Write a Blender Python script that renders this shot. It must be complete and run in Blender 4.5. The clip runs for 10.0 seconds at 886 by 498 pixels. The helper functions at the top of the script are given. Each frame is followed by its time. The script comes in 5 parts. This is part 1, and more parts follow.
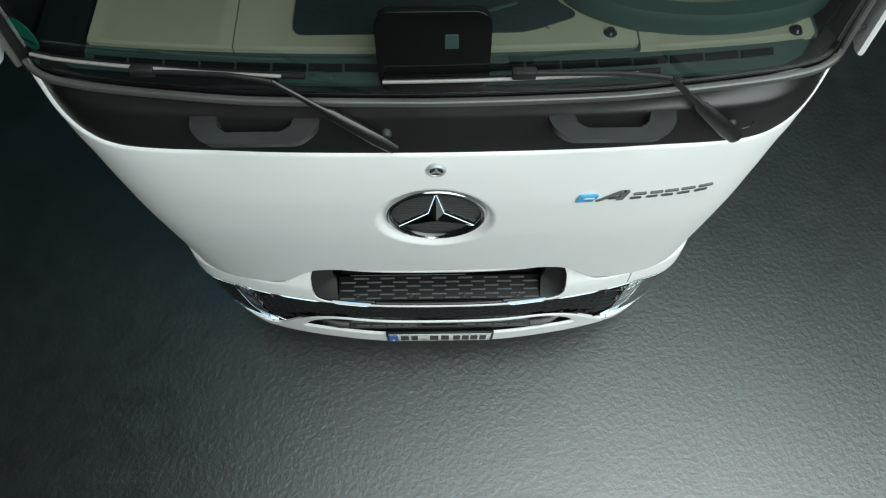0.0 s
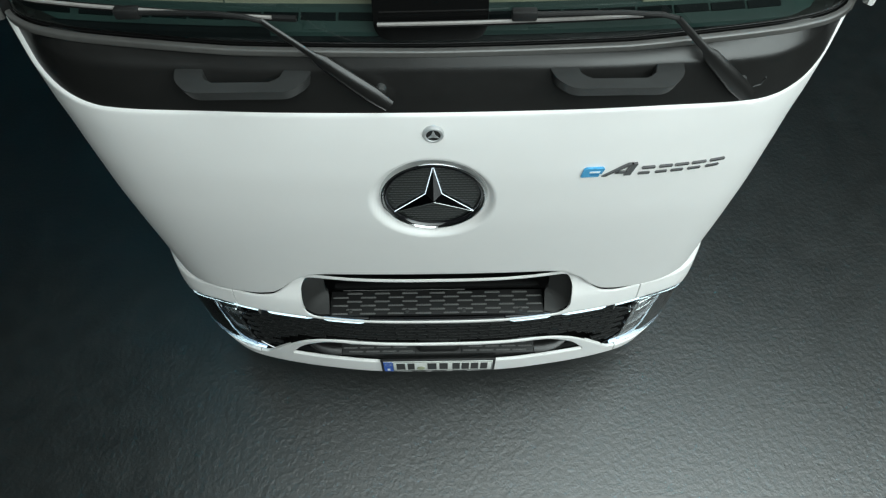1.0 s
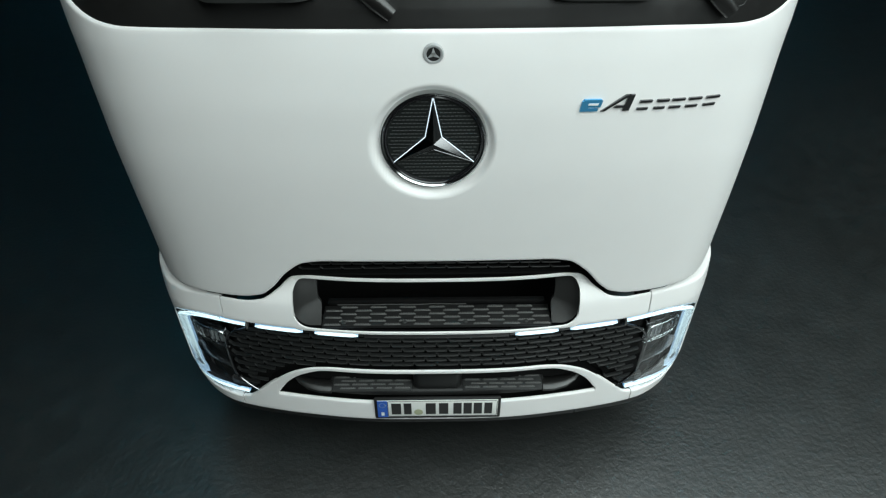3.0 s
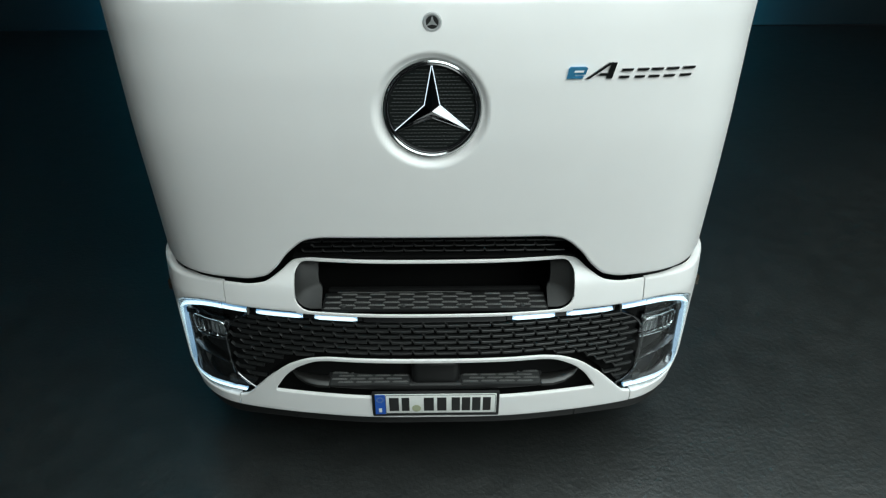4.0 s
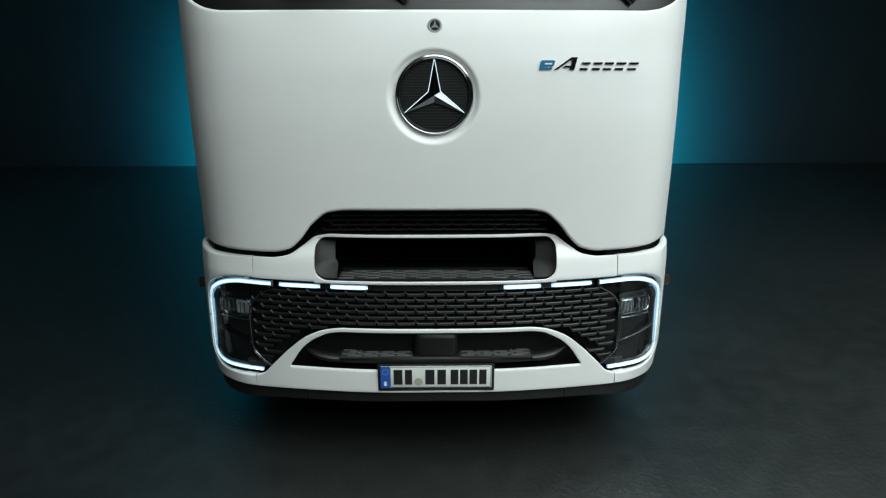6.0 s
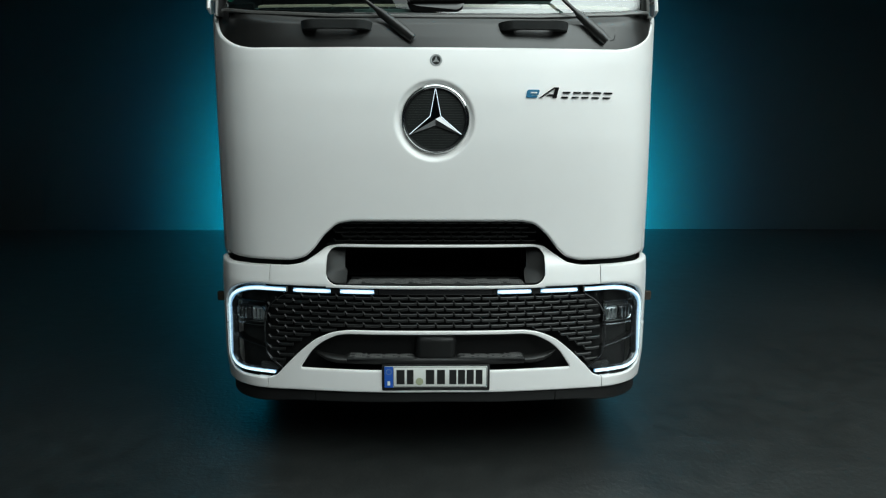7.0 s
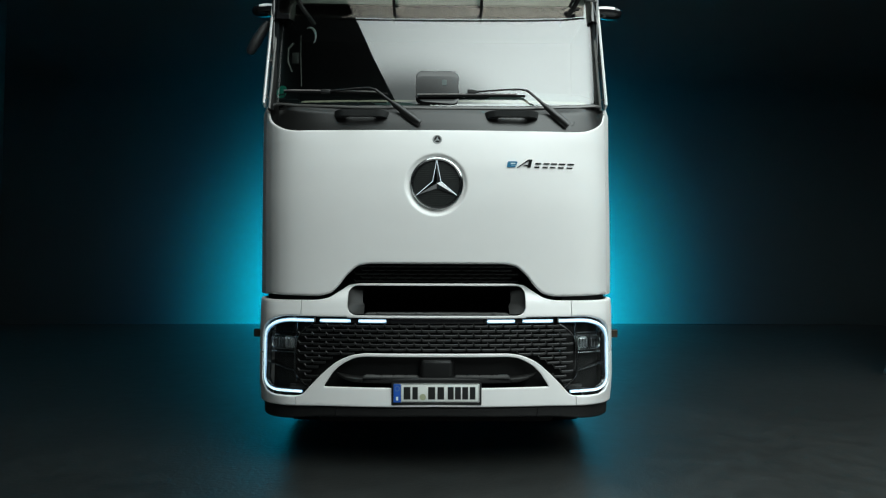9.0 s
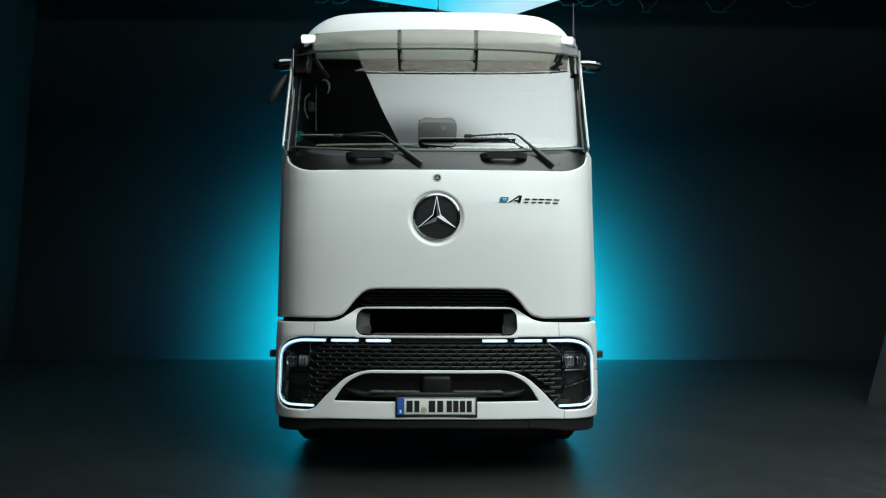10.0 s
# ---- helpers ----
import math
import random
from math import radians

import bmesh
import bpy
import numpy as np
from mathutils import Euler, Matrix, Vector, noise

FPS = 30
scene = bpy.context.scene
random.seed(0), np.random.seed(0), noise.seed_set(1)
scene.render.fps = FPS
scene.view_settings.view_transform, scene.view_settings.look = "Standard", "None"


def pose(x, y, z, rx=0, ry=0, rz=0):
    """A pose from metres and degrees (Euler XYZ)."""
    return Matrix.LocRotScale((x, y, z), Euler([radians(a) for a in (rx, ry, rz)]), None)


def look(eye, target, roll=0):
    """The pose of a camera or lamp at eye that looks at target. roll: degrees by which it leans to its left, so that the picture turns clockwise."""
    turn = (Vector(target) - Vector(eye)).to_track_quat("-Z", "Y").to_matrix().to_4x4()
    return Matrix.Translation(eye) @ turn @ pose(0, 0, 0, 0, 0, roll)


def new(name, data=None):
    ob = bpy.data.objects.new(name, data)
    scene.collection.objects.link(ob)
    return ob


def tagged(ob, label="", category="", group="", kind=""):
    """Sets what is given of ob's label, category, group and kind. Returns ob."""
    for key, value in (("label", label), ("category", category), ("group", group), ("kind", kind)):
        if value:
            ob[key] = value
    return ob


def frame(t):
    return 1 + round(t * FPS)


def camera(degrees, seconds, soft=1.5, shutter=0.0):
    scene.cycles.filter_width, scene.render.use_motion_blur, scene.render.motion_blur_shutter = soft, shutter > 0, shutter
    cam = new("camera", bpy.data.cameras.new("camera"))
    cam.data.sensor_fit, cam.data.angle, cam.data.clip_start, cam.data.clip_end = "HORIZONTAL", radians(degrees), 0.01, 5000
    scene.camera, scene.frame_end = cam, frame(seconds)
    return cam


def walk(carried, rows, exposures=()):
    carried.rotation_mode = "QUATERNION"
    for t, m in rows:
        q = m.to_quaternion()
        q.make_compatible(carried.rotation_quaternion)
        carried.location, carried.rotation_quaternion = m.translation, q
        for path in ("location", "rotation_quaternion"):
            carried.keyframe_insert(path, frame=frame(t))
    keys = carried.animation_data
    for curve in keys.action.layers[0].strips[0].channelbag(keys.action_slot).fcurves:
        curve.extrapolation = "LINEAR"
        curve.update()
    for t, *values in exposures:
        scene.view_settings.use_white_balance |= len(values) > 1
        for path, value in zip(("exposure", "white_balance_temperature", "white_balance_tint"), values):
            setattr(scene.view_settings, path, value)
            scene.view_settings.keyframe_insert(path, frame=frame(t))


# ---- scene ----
cam = camera(70.9, 10.0, 1.25)
METRES, EYE, TILT, LEAN, TURN = 4.24, 3.587, 4.79, -1.55, 2.98
X0, Y0 = 0.010, -0.903
ROWS = [
    (0.0, 0.0, 0.0, 0.0, -3.88, -70.92, 1.34),
    (0.5, -0.0017, -0.0272, -0.0281, -3.93, -67.25, 1.31),
    (1.0, -0.0043, -0.0606, -0.0594, -3.96, -62.69, 1.32),
    (1.5, -0.0058, -0.0923, -0.0895, -3.86, -58.26, 1.4),
    (2.0, -0.0098, -0.1268, -0.1222, -3.87, -53.38, 1.32),
    (2.5, -0.0131, -0.1598, -0.1533, -3.86, -48.81, 1.32),
    (4.0, -0.0212, -0.2768, -0.2522, -3.85, -35.46, 1.3),
    (4.5, -0.0253, -0.3164, -0.2818, -3.92, -31.74, 1.24),
    (5.0, -0.0292, -0.3612, -0.3133, -3.93, -27.83, 1.25),
    (5.5, -0.0313, -0.4028, -0.3416, -3.81, -24.34, 1.32),
    (7.0, -0.0451, -0.5408, -0.4252, -4.02, -13.37, 1.06),
    (7.5, -0.0468, -0.5841, -0.445, -3.87, -10.51, 1.11),
    (8.0, -0.0496, -0.6334, -0.465, -3.82, -7.63, 1.06),
    (8.5, -0.0515, -0.6792, -0.4814, -3.74, -5.23, 1.06),
    (9.0, -0.0564, -0.7304, -0.4943, -3.85, -2.93, 1.04),
    (9.5, -0.0568, -0.7796, -0.5035, -3.69, -1.02, 1.05),
    (10.0, -0.0569, -0.8336, -0.5138, -3.53, 0.9, 1.08),
]
walk(cam, [(t, pose(X0, Y0, EYE, TILT, LEAN, TURN) @ pose(METRES * x, METRES * y, METRES * z, 90 + pitch, roll, yaw)) for t, x, y, z, yaw, pitch, roll in ROWS])

# ---- light ----
world = bpy.data.worlds.new("studio_dark")
scene.world = world
world.use_nodes = True
world.node_tree.nodes["Background"].inputs[0].default_value = (0.010, 0.014, 0.016, 1)
world.node_tree.nodes["Background"].inputs[1].default_value = 0.3
scene.view_settings.exposure = 0.0

SILK_Z = 5.5            # overhead silk of the softbox
SILK_POWER = 6.5
SILK_HOT = (3.2, -4.6, 7.8, 7.4)   # middle of its hot zone and the reach of the fall-off
CYAN, BLUE = (0.0, 0.63, 0.88), (0.0, 0.48, 0.90)

WASH = [(CYAN, 81000.0, 134, 7.45), (BLUE, 11000.0, 147, 7.2)]
for colour, power, cone, y in WASH:      # two floods on the floor behind the truck, aimed at the back wall
    lamp = new("wall_wash_lamp", bpy.data.lights.new("wall_wash_lamp", "SPOT"))
    lamp.data.color, lamp.data.energy, lamp.data.shadow_soft_size = colour, power, 0.25
    lamp.data.spot_size, lamp.data.spot_blend = radians(cone), 1.0
    lamp.matrix_world = look((0.02, y, 0.22), (0.02, 10.4, 0.22))


# ---- materials ----
def material(name, colour, rough=0.5, metal=0.0, coat=0.0, grain=0.0, grain_size=60.0, bump=0.0, bump_size=300.0,
             rough_vary=0.0, spec=0.5):
    """A principled material with colour variation at two scales and a fine relief, in metres."""
    m = bpy.data.materials.new(name)
    m.use_nodes = True
    nt = m.node_tree
    b = nt.nodes["Principled BSDF"]
    b.inputs["Base Color"].default_value = (*colour, 1)
    b.inputs["Roughness"].default_value = rough
    b.inputs["Metallic"].default_value = metal
    b.inputs["Coat Weight"].default_value = coat
    b.inputs["Coat Roughness"].default_value = 0.06
    b.inputs["Specular IOR Level"].default_value = spec
    tc = nt.nodes.new("ShaderNodeTexCoord")
    if grain or rough_vary:
        fine, wide = nt.nodes.new("ShaderNodeTexNoise"), nt.nodes.new("ShaderNodeTexNoise")
        fine.inputs["Scale"].default_value, wide.inputs["Scale"].default_value = grain_size, grain_size / 14
        fine.inputs["Detail"].default_value = wide.inputs["Detail"].default_value = 4
        add = nt.nodes.new("ShaderNodeMath")
        add.operation = "ADD"
        for i, n in enumerate((fine, wide)):
            nt.links.new(tc.outputs["Object"], n.inputs["Vector"])
            nt.links.new(n.outputs["Fac"], add.inputs[i])
        if grain:
            ramp = nt.nodes.new("ShaderNodeMapRange")
            ramp.inputs["From Min"].default_value, ramp.inputs["From Max"].default_value = 0.6, 1.4
            ramp.inputs["To Min"].default_value, ramp.inputs["To Max"].default_value = 1 - grain, 1 + grain
            mix = nt.nodes.new("ShaderNodeMix")
            mix.data_type, mix.blend_type = "RGBA", "MULTIPLY"
            mix.inputs["Factor"].default_value = 1
            mix.inputs["A"].default_value = (*colour, 1)
            nt.links.new(add.outputs[0], ramp.inputs["Value"])
            nt.links.new(ramp.outputs[0], mix.inputs["B"])
            nt.links.new(mix.outputs["Result"], b.inputs["Base Color"])
        if rough_vary:
            rr = nt.nodes.new("ShaderNodeMapRange")
            rr.inputs["From Min"].default_value, rr.inputs["From Max"].default_value = 0.6, 1.4
            rr.inputs["To Min"].default_value, rr.inputs["To Max"].default_value = rough - rough_vary, rough + rough_vary
            nt.links.new(add.outputs[0], rr.inputs["Value"])
            nt.links.new(rr.outputs[0], b.inputs["Roughness"])
    if bump:
        n = nt.nodes.new("ShaderNodeTexNoise")
        n.inputs["Scale"].default_value, n.inputs["Detail"].default_value = bump_size, 3
        bp = nt.nodes.new("ShaderNodeBump")
        bp.inputs["Strength"].default_value, bp.inputs["Distance"].default_value = 1.0, bump
        nt.links.new(tc.outputs["Object"], n.inputs["Vector"])
        nt.links.new(n.outputs["Fac"], bp.inputs["Height"])
        nt.links.new(bp.outputs["Normal"], b.inputs["Normal"])
    return m


def glowing(name, colour, strength):
    m = bpy.data.materials.new(name)
    m.use_nodes = True
    b = m.node_tree.nodes["Principled BSDF"]
    b.inputs["Base Color"].default_value = (0.6, 0.65, 0.7, 1)
    b.inputs["Emission Color"].default_value = (*colour, 1)
    b.inputs["Emission Strength"].default_value = strength
    return m


def clear(name, colour, rough=0.0, ior=1.48):
    m = bpy.data.materials.new(name)
    m.use_nodes = True
    b = m.node_tree.nodes["Principled BSDF"]
    b.inputs["Base Color"].default_value = (*colour, 1)
    b.inputs["Transmission Weight"].default_value = 1
    b.inputs["Roughness"].default_value = rough
    b.inputs["IOR"].default_value = ior
    return m


def pane_glass(name, tint, ior=0.0):
    """One face of thin glass: a tinted clear sheet, with gloss that grows towards grazing angles where ior is given."""
    m = bpy.data.materials.new(name)
    m.use_nodes = True
    nt = m.node_tree
    nt.nodes.remove(nt.nodes["Principled BSDF"])
    see = nt.nodes.new("ShaderNodeBsdfTransparent")
    see.inputs["Color"].default_value = (*tint, 1)
    surface = nt.nodes["Material Output"].inputs["Surface"]
    nt.links.new(see.outputs[0], surface)
    if ior:
        gloss, fr, mix = nt.nodes.new("ShaderNodeBsdfGlossy"), nt.nodes.new("ShaderNodeFresnel"), nt.nodes.new("ShaderNodeMixShader")
        gloss.inputs["Roughness"].default_value = 0.0
        fr.inputs["IOR"].default_value = ior
        nt.links.new(fr.outputs[0], mix.inputs[0])
        nt.links.new(see.outputs[0], mix.inputs[1])
        nt.links.new(gloss.outputs[0], mix.inputs[2])
        nt.links.new(mix.outputs[0], surface)
    return m


white_paint = material("white_paint", (0.745, 0.732, 0.722), 0.42, coat=0.18, grain=0.015, grain_size=9, rough_vary=0.05)
white_paint.node_tree.nodes["Principled BSDF"].inputs["Coat Roughness"].default_value = 0.32
scuttle_black = material("scuttle_black", (0.010, 0.0098, 0.0094), 0.33, spec=0.55, grain=0.1, grain_size=60, rough_vary=0.05)
black_plastic = material("black_plastic", (0.011, 0.011, 0.011), 0.50, grain=0.2, grain_size=120, bump=0.0002, bump_size=1400, rough_vary=0.08, spec=0.35)
grey_plastic = material("grey_plastic", (0.028, 0.029, 0.029), 0.5, grain=0.2, grain_size=120, bump=0.0002, bump_size=1400, rough_vary=0.08, spec=0.4)
lip_grey = material("lip_grey", (0.09, 0.088, 0.083), 0.36, grain=0.15, grain_size=60)
spine_grey = material("spine_grey", (0.24, 0.225, 0.215), 0.35, grain=0.2, grain_size=90)
seal_rubber = material("seal_rubber", (0.065, 0.063, 0.060), 0.30, spec=0.7, grain=0.15, grain_size=60)
cheek_grey = material("cheek_grey", (0.016, 0.016, 0.0155), 0.5, spec=0.28, grain=0.15, grain_size=120, bump=0.0002, bump_size=1200)
louvre_black = material("louvre_black", (0.0110, 0.0116, 0.0116), 0.36, grain=0.2, grain_size=140, spec=0.5, rough_vary=0.06)
grille_black = material("grille_black", (0.009, 0.0092, 0.0092), 0.38, grain=0.2, grain_size=120, spec=0.35)
worn_plastic = material("worn_plastic", (0.12, 0.12, 0.117), 0.4, grain=0.3, grain_size=160, rough_vary=0.1)
badge_silver = material("badge_silver", (0.42, 0.425, 0.43), 0.3, metal=0.25, coat=0.4)
mat_cloth = material("mat_cloth", (0.011, 0.020, 0.023), 0.8, grain=0.2, grain_size=90, bump=0.001, bump_size=160, spec=0.2)
silver_trim = material("silver_trim", (0.60, 0.61, 0.61), 0.25, coat=0.5)
satin_metal = material("satin_metal", (0.55, 0.56, 0.57), 0.3, metal=1.0, rough_vary=0.06, grain_size=80)
gloss_black = material("gloss_black", (0.008, 0.008, 0.009), 0.12, coat=0.5, grain=0.1, grain_size=30)
# near-black for hollows: their shade is put into this colour
dark_cavity = material("dark_cavity", (0.006, 0.006, 0.006), 0.75, grain=0.2, spec=0.12)
rubber = material("rubber", (0.007, 0.007, 0.007), 0.75, spec=0.2, grain=0.25, grain_size=80, bump=0.0006, bump_size=200)
chrome = material("chrome", (0.80, 0.81, 0.82), 0.08, metal=1.0)
ring_chrome = material("ring_chrome", (0.58, 0.59, 0.59), 0.12, metal=1.0)
dark_chrome = material("dark_chrome", (0.16, 0.16, 0.165), 0.14, metal=1.0)
steel = material("worn_steel", (0.35, 0.35, 0.34), 0.35, metal=1.0, grain=0.2, grain_size=200)
blue_chrome = material("blue_chrome", (0.09, 0.42, 0.74), 0.2, metal=0.7)
plate_white = material("plate_white", (0.72, 0.73, 0.70), 0.35, grain=0.04, grain_size=60)
plate_blue = material("plate_blue", (0.015, 0.09, 0.42), 0.35)
plate_black = material("plate_ink", (0.012, 0.012, 0.012), 0.4)
seal_yellow = material("seal_yellow", (0.35, 0.37, 0.24), 0.5)
beige_trim = material("beige_trim", (0.275, 0.247, 0.187), 0.6, grain=0.05, grain_size=300, bump=0.0002, bump_size=1500)
dash_grey = material("dash_grey", (0.024, 0.044, 0.042), 0.42, spec=0.5, grain=0.1, grain_size=200, bump=0.0003, bump_size=1200)
dash_dark = material("dash_dark", (0.005, 0.007, 0.008), 0.7, spec=0.1, grain=0.2, grain_size=200, bump=0.0003, bump_size=900)
sticker_green = material("sticker_green", (0.006, 0.12, 0.085), 0.4)
amber = material("amber_reflector", (0.034, 0.026, 0.019), 0.2, coat=0.4)
# lies in front of the glass; its gloss stands for the glass reflection
housing_black = material("housing_black", (0.004, 0.004, 0.004), 0.02, spec=0.55)
windscreen_glass = pane_glass("windscreen_glass", (0.84, 0.94, 0.90), 2.2)    # outer face carries the gloss of both faces
inner_glass = pane_glass("inner_glass", (0.93, 0.98, 0.955))
lamp_glass = clear("lamp_glass", (0.90, 0.93, 0.94), 0.0, 1.40)
smoked = clear("smoked_acrylic", (0.40, 0.355, 0.31), 0.05)
drl_glow = glowing("day_light_glow", (0.66, 0.93, 1.0), 1.15)
# the blue fringe round the lights, painted as glow on a wider tube
fringe_glow = glowing("light_fringe_glow", (0.10, 0.40, 0.78), 0.5)
edge_glow = glowing("emblem_edge_glow", (0.75, 0.90, 1.0), 1.0)
lamp_glow = glowing("marker_glow", (0.80, 0.95, 1.0), 0.95)


# ---- mesh helpers ----
def link(name, bm, mat, smooth=True, angle=40):
    bmesh.ops.recalc_face_normals(bm, faces=bm.faces[:])
    me = bpy.data.meshes.new(name)
    bm.to_mesh(me)
    bm.free()
    if mat:
        me.materials.append(mat)
    if smooth:
        me.polygons.foreach_set("use_smooth", [True] * len(me.polygons))
        me.set_sharp_from_angle(angle=radians(angle))
    return me


def part(name, bm, mat, parent, label="", smooth=True, angle=40):
    """One mesh object under a thing or under a part."""
    ob = new(name, link(name, bm, mat, smooth, angle))
    ob.parent = parent
    return tagged(ob, label)


def piece(name, me, m, parent):
    ob = new(name, me)
    ob.matrix_basis = m
    ob.parent = parent
    return ob


def box(bm, x0, x1, y0, y1, z0, z1, bevel=0.0, m=None, segments=2):
    geo = bmesh.ops.create_cube(bm, size=1)
    vs = geo["verts"]
    for v in vs:
        v.co = ((x0 + x1) / 2 + v.co.x * (x1 - x0), (y0 + y1) / 2 + v.co.y * (y1 - y0), (z0 + z1) / 2 + v.co.z * (z1 - z0))
    if bevel:
        es = list({e for v in vs for e in v.link_edges})
        r = bmesh.ops.bevel(bm, geom=es, offset=bevel, segments=segments, affect="EDGES", profile=0.5)
        vs = list({v for f in r["faces"] for v in f.verts} | {v for v in vs if v.is_valid})
    if m is not None:
        seen = set()
        stack = [v for v in vs if v.is_valid]
        for v in stack:
            seen.add(v)
        for v in seen:
            v.co = m @ v.co
    return bm


def boxed(x0, x1, y0, y1, z0, z1, bevel=0.0, m=None, segments=2):
    return box(bmesh.new(), x0, x1, y0, y1, z0, z1, bevel, m, segments)


def tube(bm, pts, radius, sides=8, flat=1.0, closed=False):
    """A round rod along pts; radius may be a list."""
    pts = [Vector(p) for p in pts]
    n = len(pts)
    rad = radius if isinstance(radius, (list, tuple)) else [radius] * n
    rings, up = [], Vector((0, 0, 1))
    for i, p in enumerate(pts):
        a = pts[(i - 1) % n] if closed else pts[max(i - 1, 0)]
        b = pts[(i + 1) % n] if closed else pts[min(i + 1, n - 1)]
        d = (b - a).normalized()
        u = up - d * up.dot(d)
        if u.length < 0.2:
            u = Vector((0, 1, 0)) - d * d.y
        u.normalize()
        w = d.cross(u)
        rings.append([bm.verts.new(p + (u * math.cos(k) + w * math.sin(k) * flat) * rad[i])
                      for k in [2 * math.pi * j / sides for j in range(sides)]])
    for i in range(n if closed else n - 1):
        r0, r1 = rings[i], rings[(i + 1) % n]
        for j in range(sides):
            bm.faces.new((r0[j], r0[(j + 1) % sides], r1[(j + 1) % sides], r1[j]))
    if not closed:
        bm.faces.new(rings[0])
        bm.faces.new(rings[-1][::-1])
    return bm


def lathe(bm, profile, centre, steps=64):
    """A body of revolution about an axis along y: profile of (radius, y)."""
    rings = []
    for r, y in profile:
        rings.append([bm.verts.new((centre[0] + r * math.cos(a), centre[1] + y, centre[2] + r * math.sin(a)))
                      for a in [2 * math.pi * k / steps for k in range(steps)]] if r > 1e-6 else
                     [bm.verts.new((centre[0], centre[1] + y, centre[2]))])
    for a, b in zip(rings, rings[1:]):
        for k in range(steps):
            if len(a) == 1:
                bm.faces.new((a[0], b[(k + 1) % steps], b[k]))
            elif len(b) == 1:
                bm.faces.new((a[k], a[(k + 1) % steps], b[0]))
            else:
                bm.faces.new((a[k], a[(k + 1) % steps], b[(k + 1) % steps], b[k]))
    return bm


def prism(bm, outline, y0, y1, m=None):
    """An outline in x and z, from y0 to y1."""
    a = [bm.verts.new((x, y0, z)) for x, z in outline]
    b = [bm.verts.new((x, y1, z)) for x, z in outline]
    bm.faces.new(a)
    bm.faces.new(b[::-1])
    for i in range(len(a)):
        j = (i + 1) % len(a)
        bm.faces.new((a[i], b[i], b[j], a[j]))
    if m is not None:
        for v in a + b:
            v.co = m @ v.co
    return bm


def ease(x, pts):
    """Smooth interpolation (monotone cubic) through pts."""
    if x <= pts[0][0]:
        return pts[0][1]
    for i in range(len(pts) - 1):
        (xa, ya), (xb, yb) = pts[i], pts[i + 1]
        if x <= xb:
            sl = lambda k: (pts[k + 1][1] - pts[k][1]) / (pts[k + 1][0] - pts[k][0])
            s = sl(i)
            def tangent(k):
                if k == 0 or k == len(pts) - 1:
                    return sl(min(k, len(pts) - 2))
                p, q = sl(k - 1), sl(k)
                return 0 if p * q <= 0 else 2 * p * q / (p + q)
            ta, tb, h = tangent(i), tangent(i + 1), xb - xa
            u = (x - xa) / h
            return (2 * u ** 3 - 3 * u ** 2 + 1) * ya + (u ** 3 - 2 * u ** 2 + u) * h * ta + (-2 * u ** 3 + 3 * u ** 2) * yb + (u ** 3 - u ** 2) * h * tb
    return pts[-1][1]


class Plan:
    """A mirror-symmetric curve seen from above, by its length from the middle."""

    def __init__(self, pts):
        full = [(-x, y) for x, y in pts[:0:-1]] + list(pts)
        out = []
        for i in range(len(full) - 1):
            p = [Vector(full[min(max(i + k, 0), len(full) - 1)]) for k in (-1, 0, 1, 2)]
            for j in range(16):
                u = j / 16
                out.append(0.5 * ((2 * p[1]) + (p[2] - p[0]) * u + (2 * p[0] - 5 * p[1] + 4 * p[2] - p[3]) * u * u + (3 * p[1] - p[0] - 3 * p[2] + p[3]) * u ** 3))
        out.append(Vector(full[-1]))
        self.p = np.array([tuple(v) for v in out])
        ln = np.concatenate([[0], np.cumsum(np.linalg.norm(np.diff(self.p, axis=0), axis=1))])
        self.s = ln - ln[-1] / 2
        self.end = self.s[-1]

    def at(self, s):
        x, y = np.interp(s, self.s, self.p[:, 0]), np.interp(s, self.s, self.p[:, 1])
        e = 0.004
        dx = np.interp(s + e, self.s, self.p[:, 0]) - np.interp(s - e, self.s, self.p[:, 0])
        dy = np.interp(s + e, self.s, self.p[:, 1]) - np.interp(s - e, self.s, self.p[:, 1])
        l = math.hypot(dx, dy) or 1
        return float(x), float(y), float(dy / l), float(-dx / l)   # place and outward normal

    def of_x(self, x):
        half = self.s >= 0
        return float(np.sign(x) * np.interp(abs(x), self.p[half, 0], self.s[half]))


